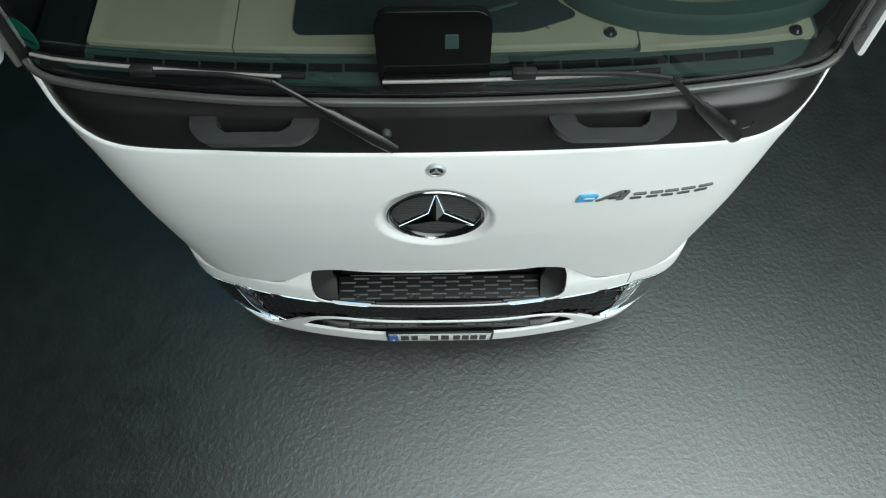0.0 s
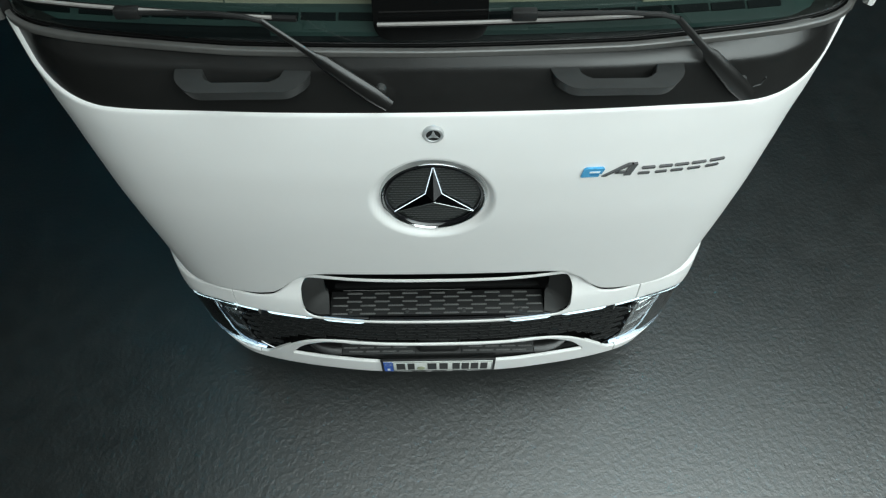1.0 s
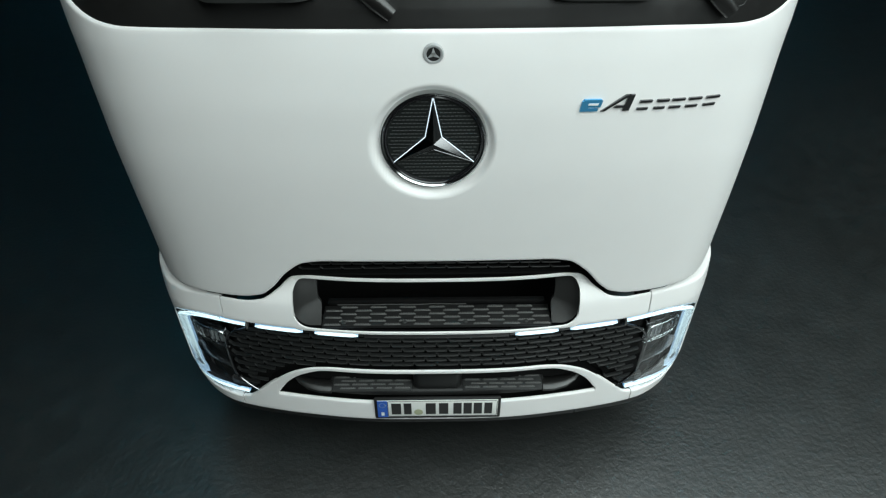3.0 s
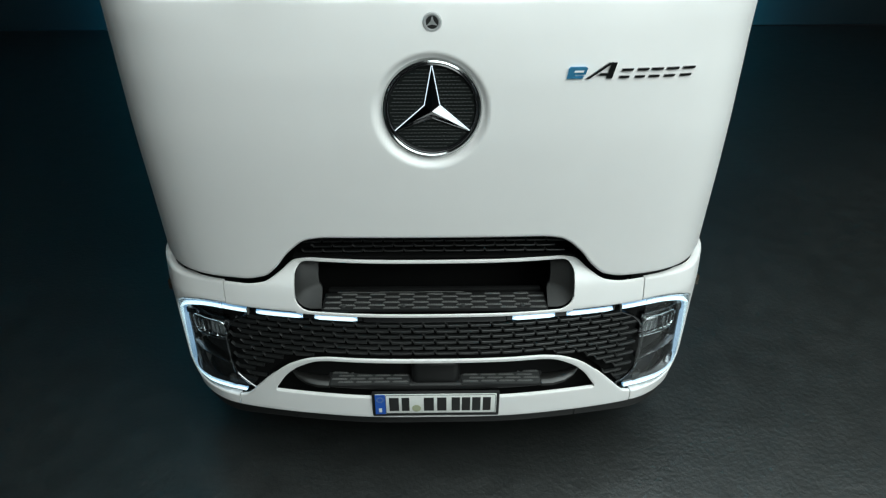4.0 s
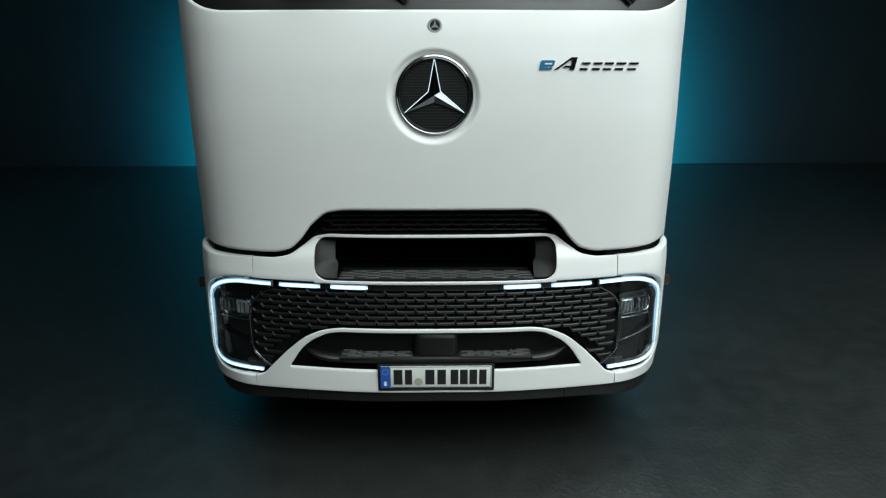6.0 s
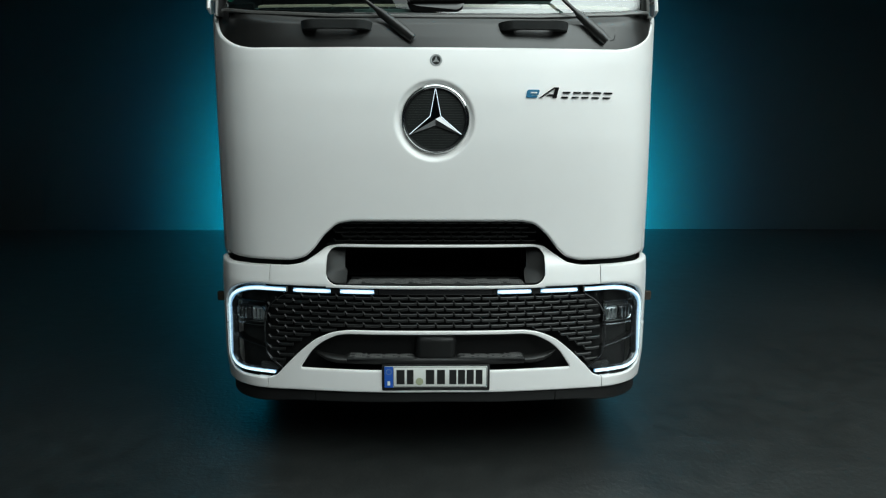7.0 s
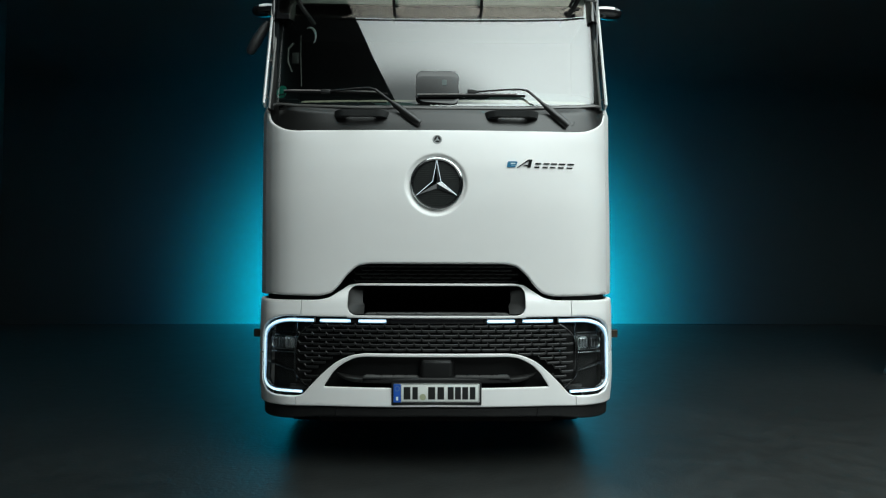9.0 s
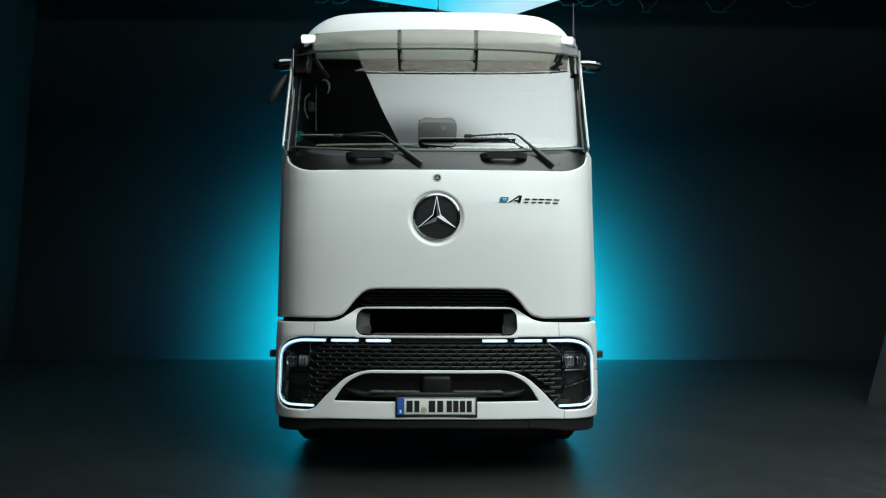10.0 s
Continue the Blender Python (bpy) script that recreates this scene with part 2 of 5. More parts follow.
def strip(plan, s0, s1, zlo, zhi, lean=None, cols=120, rows=10, thick=0.02, edge=0.006, relief=None, also=(), sink=0.0):
    """A bent sheet along a plan, between two heights given by s, with rounded rims and a thickness."""
    bm = bmesh.new()
    ss = sorted(set(list(np.linspace(s0, s1, cols)) + [a for a in also if s0 < a < s1]))
    rim = [(0.0, 1.0), (0.3, 0.45), (0.65, 0.12), (1.0, 0.0)]
    front, back = [], []
    for s in ss:
        x, y, nx, ny = plan.at(s)
        a, b = zlo(s), zhi(s)
        e = min(edge, (b - a) * 0.3)
        zs = [(a + k * e, d) for k, d in rim] + [(a + e + (b - a - 2 * e) * j / rows, 0) for j in range(1, rows)] + [(b - k * e, d) for k, d in rim[::-1]]
        col, inner = [], []
        for z, d in zs:
            off = (lean(z, s) if lean else 0) + (relief(x, z) if relief else 0)
            q = e * d + sink
            col.append(bm.verts.new((x - nx * q, y + off - ny * q, z)))
        for z in (a, b):
            off = lean(z, s) if lean else 0
            inner.append(bm.verts.new((x - nx * (thick + sink), y + off - ny * (thick + sink), z)))
        front.append(col)
        back.append(inner)
    for i in range(len(ss) - 1):
        c, d = front[i], front[i + 1]
        for j in range(len(c) - 1):
            bm.faces.new((c[j], d[j], d[j + 1], c[j + 1]))
        p, q = back[i], back[i + 1]
        bm.faces.new((p[0], q[0], d[0], c[0]))
        bm.faces.new((c[-1], d[-1], q[1], p[1]))
        bm.faces.new((p[1], q[1], q[0], p[0]))
    for c, p in ((front[0], back[0]), (front[-1], back[-1])):
        bm.faces.new(c + [p[1], p[0]])
    return bm


def path_on(plan, pts, lean=None, sink=0.0, n=8, smooth=True):
    """Points (x, z) or (('s', s), z) laid on a plan's face."""
    out = []
    for a, z in pts:
        s = plan.of_x(a)
        x, y, nx, ny = plan.at(s)
        out.append(Vector((x - nx * sink, y - ny * sink + (lean(z, s) if lean else 0), z)))
    return out


def rounded(pts, r, n=5):
    """Rounds the corners of an open line in x and z."""
    out = [pts[0]]
    for a, b, c in zip(pts, pts[1:], pts[2:]):
        A, B, C = Vector(a), Vector(b), Vector(c)
        d0, d1 = min(r, (A - B).length / 2), min(r, (C - B).length / 2)
        p, q = B + (A - B).normalized() * d0, B + (C - B).normalized() * d1
        for k in range(n + 1):
            u = k / n
            out.append(tuple((1 - u) ** 2 * p + 2 * u * (1 - u) * B + u * u * q))
    out.append(pts[-1])
    return out


def line_z(pts):
    """Height as a function of |x| along a rounded line."""
    xs, zs = [p[0] for p in pts], [p[1] for p in pts]
    return lambda x: float(np.interp(abs(x), xs, zs))


# ---- setting ----
def stage_material(name, base, rough, bump):
    m = material(name, base, rough, grain=0.18, grain_size=7.0, rough_vary=0.05, spec=1.0)
    nt = m.node_tree
    tc = nt.nodes.new("ShaderNodeTexCoord")
    height = None
    for scale, weight in ((34.0, 1.0), (95.0, 0.40), (9.0, 0.22)):
        n = nt.nodes.new("ShaderNodeTexNoise")
        n.inputs["Scale"].default_value, n.inputs["Detail"].default_value = scale, 3
        nt.links.new(tc.outputs["Object"], n.inputs["Vector"])
        k = nt.nodes.new("ShaderNodeMath")
        k.operation = "MULTIPLY_ADD"
        k.inputs[1].default_value = weight
        k.inputs[2].default_value = 0
        nt.links.new(n.outputs["Fac"], k.inputs[0])
        if height:
            nt.links.new(height, k.inputs[2])
        height = k.outputs[0]
    # sparse pale specks of grit and fine scuffs
    bsdf = nt.nodes["Principled BSDF"]
    cells = nt.nodes.new("ShaderNodeTexVoronoi")
    cells.inputs["Scale"].default_value = 1.7
    nt.links.new(tc.outputs["Object"], cells.inputs["Vector"])
    near, some, both = (nt.nodes.new("ShaderNodeMath") for _ in range(3))
    near.operation, some.operation, both.operation = "LESS_THAN", "GREATER_THAN", "MULTIPLY"
    near.inputs[1].default_value, some.inputs[1].default_value = 0.008, 0.55
    split = nt.nodes.new("ShaderNodeSeparateColor")
    nt.links.new(cells.outputs["Distance"], near.inputs[0])
    nt.links.new(cells.outputs["Color"], split.inputs[0])
    nt.links.new(split.outputs[0], some.inputs[0])
    nt.links.new(near.outputs[0], both.inputs[0])
    nt.links.new(some.outputs[0], both.inputs[1])
    grit = nt.nodes.new("ShaderNodeMix")
    grit.data_type = "RGBA"
    grit.inputs["B"].default_value = (0.16, 0.16, 0.15, 1)
    nt.links.new(bsdf.inputs["Base Color"].links[0].from_socket, grit.inputs["A"])
    nt.links.new(both.outputs[0], grit.inputs["Factor"])
    nt.links.new(grit.outputs["Result"], bsdf.inputs["Base Color"])
    for turn, stretch in ((28, (1.6, 60, 1)), (-50, (1.1, 85, 1))):
        turned = nt.nodes.new("ShaderNodeMapping")
        turned.inputs["Rotation"].default_value, turned.inputs["Scale"].default_value = (0, 0, radians(turn)), stretch
        lines, keep = nt.nodes.new("ShaderNodeTexNoise"), nt.nodes.new("ShaderNodeMapRange")
        lines.inputs["Scale"].default_value, lines.inputs["Detail"].default_value = 1.0, 1
        keep.inputs["From Min"].default_value, keep.inputs["From Max"].default_value = 0.70, 0.78
        keep.inputs["To Min"].default_value, keep.inputs["To Max"].default_value = 0.0, 0.10
        add = nt.nodes.new("ShaderNodeMath")
        nt.links.new(tc.outputs["Object"], turned.inputs["Vector"])
        nt.links.new(turned.outputs["Vector"], lines.inputs["Vector"])
        nt.links.new(lines.outputs["Fac"], keep.inputs["Value"])
        nt.links.new(keep.outputs[0], add.inputs[0])
        nt.links.new(bsdf.inputs["Roughness"].links[0].from_socket, add.inputs[1])
        nt.links.new(add.outputs[0], bsdf.inputs["Roughness"])
    b = nt.nodes.new("ShaderNodeBump")
    b.inputs["Distance"].default_value = bump
    nt.links.new(height, b.inputs["Height"])
    nt.links.new(b.outputs["Normal"], nt.nodes["Principled BSDF"].inputs["Normal"])
    return m


floor_paint = stage_material("floor_coating", (0.0078, 0.0092, 0.0086), 0.40, 0.0026)
floor_paint.node_tree.nodes["Principled BSDF"].inputs["IOR"].default_value = 1.69
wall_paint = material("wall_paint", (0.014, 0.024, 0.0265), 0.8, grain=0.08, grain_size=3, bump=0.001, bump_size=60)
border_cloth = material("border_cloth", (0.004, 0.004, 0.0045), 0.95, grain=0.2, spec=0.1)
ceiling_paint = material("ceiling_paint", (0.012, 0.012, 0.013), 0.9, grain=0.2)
drape_cloth = material("drape_cloth", (0.011, 0.0125, 0.0125), 0.9, grain=0.2, grain_size=40, bump=0.002, bump_size=90)


def plain(name, bm, mat, label, category):
    return tagged(new(name, link(name, bm, mat)), label, category, kind="structure")


plain("floor", boxed(-14, 14, -10, 10.5, -0.2, 0.0), floor_paint, "dark grey coated studio floor with a rough sheen", "floor")
plain("wall_back", boxed(-9.7, 14, 10.5, 10.8, 0, 8.6, 0, pose(0, 0, 0, 0, 0, 1.2)), wall_paint, "dark studio back wall washed with cyan light", "wall")
plain("wall_side_west", boxed(-10.0, -9.72, -10, 10.2, 0, 8.6), wall_paint, "dark studio side wall in faint blue light", "wall")
# unseen walls added to close the room, in the ceiling's near-black
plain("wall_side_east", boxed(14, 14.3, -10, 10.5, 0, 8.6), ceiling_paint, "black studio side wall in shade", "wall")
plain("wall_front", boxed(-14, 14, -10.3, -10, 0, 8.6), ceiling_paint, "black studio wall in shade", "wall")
plain("ceiling", boxed(-14, 14, -10.3, 10.9, 8.6, 8.8), ceiling_paint, "black studio ceiling in shade", "ceiling")

# ---- softbox ----
def silk_material():
    """Glowing white silk: a broad hot zone, fading to the rear and to the west; cyan wall light is painted on its rear
    corner.
    """
    m = glowing("silk_glow", (0.88, 1.0, 0.98), SILK_POWER)
    nt = m.node_tree
    tc, mp = nt.nodes.new("ShaderNodeTexCoord"), nt.nodes.new("ShaderNodeMapping")
    mp.inputs["Location"].default_value = (-SILK_HOT[0] / SILK_HOT[2], -SILK_HOT[1] / SILK_HOT[3], 0)
    mp.inputs["Scale"].default_value = (1 / SILK_HOT[2], 1 / SILK_HOT[3], 0)
    ln = nt.nodes.new("ShaderNodeVectorMath")
    ln.operation = "LENGTH"
    mr = nt.nodes.new("ShaderNodeMapRange")
    mr.interpolation_type = "SMOOTHSTEP"
    mr.inputs["From Min"].default_value, mr.inputs["From Max"].default_value = 0.12, 1.0
    mr.inputs["To Min"].default_value, mr.inputs["To Max"].default_value = SILK_POWER, SILK_POWER * 0.08
    # cyan wall light on the rear corner, put into the colour of the glow
    far = nt.nodes.new("ShaderNodeVectorMath")
    far.operation = "DISTANCE"
    far.inputs[1].default_value = (-1.6, 3.7, SILK_Z)
    blue = nt.nodes.new("ShaderNodeMapRange")
    blue.inputs["From Min"].default_value, blue.inputs["From Max"].default_value = 1.7, 2.7
    mix = nt.nodes.new("ShaderNodeMix")
    mix.data_type = "RGBA"
    mix.inputs["A"].default_value, mix.inputs["B"].default_value = (0.02, 0.62, 0.85, 1), (0.88, 1.0, 0.98, 1)
    nt.links.new(tc.outputs["Object"], far.inputs[0])
    nt.links.new(far.outputs["Value"], blue.inputs["Value"])
    nt.links.new(blue.outputs[0], mix.inputs["Factor"])
    nt.links.new(mix.outputs["Result"], nt.nodes["Principled BSDF"].inputs["Emission Color"])
    nt.links.new(tc.outputs["Object"], mp.inputs["Vector"])
    nt.links.new(mp.outputs["Vector"], ln.inputs[0])
    nt.links.new(ln.outputs["Value"], mr.inputs["Value"])
    dm = nt.nodes.new("ShaderNodeMapping")                # a dimmer zone put into the glow, so the windscreen's reflection fades low down
    dm.inputs["Location"].default_value = (0.6 / 2.4, 4.6 / 1.45, 0)
    dm.inputs["Scale"].default_value = (1 / 2.4, 1 / 1.45, 0)
    dl = nt.nodes.new("ShaderNodeVectorMath")
    dl.operation = "LENGTH"
    dr = nt.nodes.new("ShaderNodeMapRange")
    dr.interpolation_type = "SMOOTHSTEP"
    dr.inputs["From Min"].default_value, dr.inputs["From Max"].default_value = 0.35, 1.0
    dr.inputs["To Min"].default_value, dr.inputs["To Max"].default_value = 0.2, 1.0
    mul = nt.nodes.new("ShaderNodeMath")
    mul.operation = "MULTIPLY"
    nt.links.new(tc.outputs["Object"], dm.inputs["Vector"])
    nt.links.new(dm.outputs["Vector"], dl.inputs[0])
    nt.links.new(dl.outputs["Value"], dr.inputs["Value"])
    nt.links.new(mr.outputs[0], mul.inputs[0])
    nt.links.new(dr.outputs[0], mul.inputs[1])
    nt.links.new(mul.outputs[0], nt.nodes["Principled BSDF"].inputs["Emission Strength"])
    return m


silk_cloth = silk_material()
SILK_CORNERS = [Vector((-3.18, 3.44)), Vector((0.95, 4.70)), Vector((12.5, -4.2)), Vector((0.75, -9.5))]


def silk_at(u, v, z=SILK_Z):
    rear, front = SILK_CORNERS[0].lerp(SILK_CORNERS[1], u), SILK_CORNERS[3].lerp(SILK_CORNERS[2], u)
    p = rear.lerp(front, v)
    return Vector((p.x, p.y, z))


softbox = tagged(new("overhead_softbox"), "large white overhead silk softbox on a dark frame", "softbox")
bm = bmesh.new()
rows = [[bm.verts.new(silk_at(i / 12, j / 20, SILK_Z + 0.02 * math.sin(i / 12 * math.pi) * -1)) for i in range(13)] for j in range(21)]
for j in range(20):
    for i in range(12):
        bm.faces.new((rows[j][i], rows[j][i + 1], rows[j + 1][i + 1], rows[j + 1][i]))
part("silk", bm, silk_cloth, softbox, "glowing white silk")
for a, b in (((0, 0), (1, 0)), ((1, 0), (1, 1)), ((1, 1), (0, 1)), ((0, 1), (0, 0))):
    part("frame_tube", tube(bmesh.new(), [silk_at(*a, SILK_Z + 0.05), silk_at(*b, SILK_Z + 0.05)], 0.035), black_plastic, softbox)

for u, v in ((0, 0), (1, 0), (1, 1), (0, 1)):
    p = silk_at(u, v)
    part("suspension_cable", tube(bmesh.new(), [p + Vector((0, 0, 0.05)), Vector((p.x, p.y, 8.62))], 0.006, 6), steel, softbox)

# ---- truck ----
truck = tagged(new("truck"), "white electric lorry cab with glowing daytime running lights", "truck")

bumper_plan = Plan([(0, -0.012), (0.3, -0.005), (0.55, 0.024), (0.75, 0.060), (0.9, 0.102), (1.01, 0.142), (1.080, 0.188), (1.123, 0.246), (1.163, 0.325), (1.185, 0.42), (1.200, 0.65), (1.205, 1.0)])
cab_plan = Plan([(0, 0), (0.43, 0.007), (0.7, 0.026), (0.875, 0.056), (0.98, 0.098), (1.05, 0.155), (1.10, 0.224), (1.136, 0.29), (1.180, 0.41), (1.215, 0.52), (1.240, 0.66), (1.250, 0.85), (1.250, 2.2)])


def cab_lean(z, s=0):
    """Rake of the cab's face; it eases off round the corners."""
    v = min(max((abs(s) - 0.55) / 0.62, 0), 1)
    k = 1 - 0.85 * v * v * (3 - 2 * v) * min(max((z - 1.75) / 0.3, 0), 1)
    return k * ease(z, [(1.0, 0.045), (1.27, 0.030), (1.5, 0.014), (1.7, 0.005), (1.85, 0.007), (2.0, 0.021), (2.115, 0.043), (2.2, 0.069), (2.28, 0.103), (2.6, 0.1616), (3.2, 0.2696)])


def screen_lean(z, s=0):
    return 0.104 + 0.18 * (z - 2.28)


def bumper_lean(z, s=0):
    """Rake of the bumper's face; its lower corners tuck in."""
    u, v = min(max((0.56 - z) / 0.2, 0), 1), min(max((abs(s) - 0.9) / 0.26, 0), 1)
    return 0.05 * u * u * (3 - 2 * u) * v * v * (3 - 2 * v) + ease(z, [(0.25, 0.012), (0.33, 0.0), (0.40, -0.006), (0.5, -0.003), (0.6, 0.0), (0.95, 0.0), (0.99, 0.006), (1.05, 0.02), (1.10, 0.054), (1.13, 0.086), (1.16, 0.090), (1.3, 0.10)])


EMBLEM = (-0.003, 1.770)


def dish(x, z):
    r = math.hypot(x - EMBLEM[0], z - EMBLEM[1] + 0.007)
    u = min(max((0.196 - r) / 0.026, 0), 1)
    return 0.022 * u * u * (3 - 2 * u) + (0.030 if r < 0.154 else 0)


arch_line = lambda x: ease(abs(x), [(0, 1.273), (0.40, 1.273), (0.478, 1.263), (0.555, 1.207), (0.62, 1.128), (0.67, 1.088), (0.75, 1.072), (0.95, 1.075), (1.3, 1.092)])
top_line = lambda x: ease(abs(x), [(0, 2.113), (0.87, 2.113), (0.94, 2.121), (1.0, 2.142), (1.05, 2.172), (1.09, 2.208), (1.115, 2.262), (1.130, 2.310), (1.16, 2.33)])
SIDE = cab_plan.of_x(1.118)


def cab_x(s):
    return cab_plan.at(s)[0]


def panel_low(s):
    return arch_line(cab_x(s)) if abs(s) < SIDE else 1.085


front_panel = part("front_panel", strip(cab_plan, -SIDE, SIDE, panel_low, lambda s: top_line(cab_x(s)), cab_lean, 300, 110, 0.02, 0.012, dish),
                   white_paint, truck, "smooth white painted front panel")
sides = []
for sg in (-1, 1):
    a, b = sorted((sg * (SIDE + 0.004), sg * cab_plan.end))
    sides.append(part("cab_side", strip(cab_plan, a, b, lambda s: 1.075, lambda s: min(2.315, top_line(cab_x(s))), lambda z, s: cab_lean(min(z, 2.25), s) * max(0, 1 - (abs(s) - SIDE) / 0.4), 60, 24, 0.03, 0.006),
                      white_paint, truck, "white painted cab side"))
for ob in (front_panel, *sides):             # the cab narrows a little upwards on its east side
    for v in ob.data.vertices:
        v.co.x -= 0.009 * min(max((v.co.z - 1.35) / 0.6, 0), 1) * (0.5 + 0.5 * v.co.x / 1.15)

# black scuttle under the windscreen
glass_plan = Plan([(0, 0), (0.43, 0.008), (0.75, 0.028), (0.95, 0.050), (1.015, 0.067), (1.055, 0.095), (1.076, 0.132)])
S_GLASS = glass_plan.end


def cowl_lean(z, s=0):
    """The scuttle's rake: a crease near its top edge, above which it lies flatter."""
    v = min(max((abs(s) - 0.55) / 0.62, 0), 1)
    k = 1 - 0.85 * v * v * (3 - 2 * v) * min(max((z - 1.75) / 0.3, 0), 1)
    return k * float(np.interp(z, [2.0, 2.115, 2.160, 2.226, 2.275, 2.34], [0.021, 0.043, 0.054, 0.073, 0.102, 0.125]))


screen_low = line_z([(0, 2.268), (0.5, 2.272), (0.9, 2.292), (1.06, 2.312), (1.3, 2.33)])
S_COWL = cab_plan.of_x(1.125)
cowl = part("scuttle_panel", strip(cab_plan, -S_COWL, S_COWL, lambda s: top_line(cab_x(s)) - 0.012, lambda s: max(screen_low(cab_x(s)), top_line(cab_x(s)) + 0.004), cowl_lean, 140, 26, 0.03, 0.004, sink=0.006),
            scuttle_black, truck, "satin black plastic panel below the windscreen")
for v in cowl.data.vertices:                 # its top edge runs along the glass; its corners lean inwards, behind the white panel's rim
    x = abs(v.co.x)
    if x < 1.06:
        top = screen_low(x)
        k = min(max((v.co.z - top + 0.05) / 0.05, 0), 1) * min(1, x / 0.6) ** 2
        s_cab = cab_plan.of_x(x)
        v.co.y += k * max(0, glass_plan.at(glass_plan.of_x(x))[1] + screen_lean(v.co.z) - cab_plan.at(s_cab)[1] - cowl_lean(v.co.z, s_cab) - 0.004)
    v.co.x -= math.copysign(0.40 * max(0, v.co.z - top_line(v.co.x) + 0.02) * min(1, abs(v.co.x) / 1.08) ** 6, v.co.x)

# windscreen and pillars
windscreen = part("windscreen", strip(glass_plan, -S_GLASS, S_GLASS, lambda s: screen_low(glass_plan.at(s)[0]) - 0.004, lambda s: 3.22, screen_lean, 90, 24, 0.006, 0.001, sink=0.012),
                  windscreen_glass, truck, "clear green-tinted windscreen")
windscreen.visible_shadow = False
windscreen.data.materials.append(inner_glass)
for f in windscreen.data.polygons:
    if f.normal.y > 0.6:
        f.material_index = 1
part("scuttle_seal", strip(glass_plan, -S_GLASS + 0.03, S_GLASS - 0.03, lambda s: screen_low(glass_plan.at(s)[0]) - 0.015, lambda s: screen_low(glass_plan.at(s)[0]) + 0.004, screen_lean, 120, 4, 0.014, 0.005, sink=-0.008),
     seal_rubber, cowl, "grey rubber lip")
part("glass_border", strip(glass_plan, -S_GLASS + 0.01, S_GLASS - 0.01, lambda s: screen_low(glass_plan.at(s)[0]) - 0.003, lambda s: screen_low(glass_plan.at(s)[0]) + 0.013, screen_lean, 90, 3, 0.003, 0.0005, sink=0.0105),
     housing_black, windscreen, "black printed border along the foot of the glass")


def loft(sections):
    """A closed skin through sections of equal length, given as lists of points."""
    bm = bmesh.new()
    rings = [[bm.verts.new(p) for p in sec] for sec in sections]
    n = len(rings[0])
    for a, b in zip(rings, rings[1:]):
        for i in range(n):
            bm.faces.new((a[i], b[i], b[(i + 1) % n], a[(i + 1) % n]))
    bm.faces.new(rings[0])
    bm.faces.new(rings[-1][::-1])
    return bm


CX = -0.012      # middle of the cab's upper part
for sg in (-1, 1):
    def up(x, y, z, slope=-0.033):
        """A point on the leaning upper cab side: x and y hold at the foot of the screen."""
        h = z - 2.30
        return Vector((CX + sg * (x + slope * h), y + 0.17 * h, z))

    levels = [2.285, 2.30] + [2.30 + 0.09 * k for k in range(1, 10)] + [3.15]
    part("windscreen_pillar", loft([[up(x, y, z) for x, y in ((1.060, 0.275), (1.070, 0.243), (1.082, 0.226), (1.096, 0.240), (1.102, 0.30), (1.090, 0.34), (1.066, 0.33))] for z in levels]),
         black_plastic, truck, "satin black windscreen pillar", angle=30)
    part("pillar_trim", tube(bmesh.new(), [up(1.085, 0.226, z) for z in levels], 0.009, 8), lip_grey, truck, "grey rubber pillar trim")
    part("side_window", boxed(min(CX + sg * 1.076, CX + sg * 1.098), max(CX + sg * 1.076, CX + sg * 1.098), 0.30, 2.2, 2.31, 3.10, 0.008), gloss_black, truck, "dark side window and frame")
    # white air vane standing off the pillar
    sec = [(1.109, 0.196), (1.117, 0.191), (1.126, 0.197), (1.135, 0.248), (1.137, 0.308), (1.127, 0.310), (1.121, 0.248)]
    zs = [2.300, 2.306, 2.316] + [2.35 + 0.085 * k for k in range(8)] + [3.00, 3.02, 3.03]
    rows = []
    for z in zs:
        k = min(1.0, 0.35 + (z - 2.300) / 0.016 * 0.65, 0.35 + (3.03 - z) / 0.03 * 0.65)
        rows.append([up(1.123 + (x - 1.123) * k, 0.248 + (y - 0.248) * k, z) for x, y in sec])
    vane = part("air_vane", loft(rows), white_paint, truck, "slim white air vane", angle=50)
    for z in (2.36, 2.62, 2.90):
        a, c = up(1.088, 0.235, z), up(1.122, 0.235, z + 0.006)
        part("bracket", tube(bmesh.new(), [a, c], 0.0055, 6), lip_grey, vane)

# roof
bm = bmesh.new()
grid = []
roof_y = [0.30, 0.325, 0.37, 0.44, 0.53, 0.65, 0.80, 1.1, 1.6, 2.2]
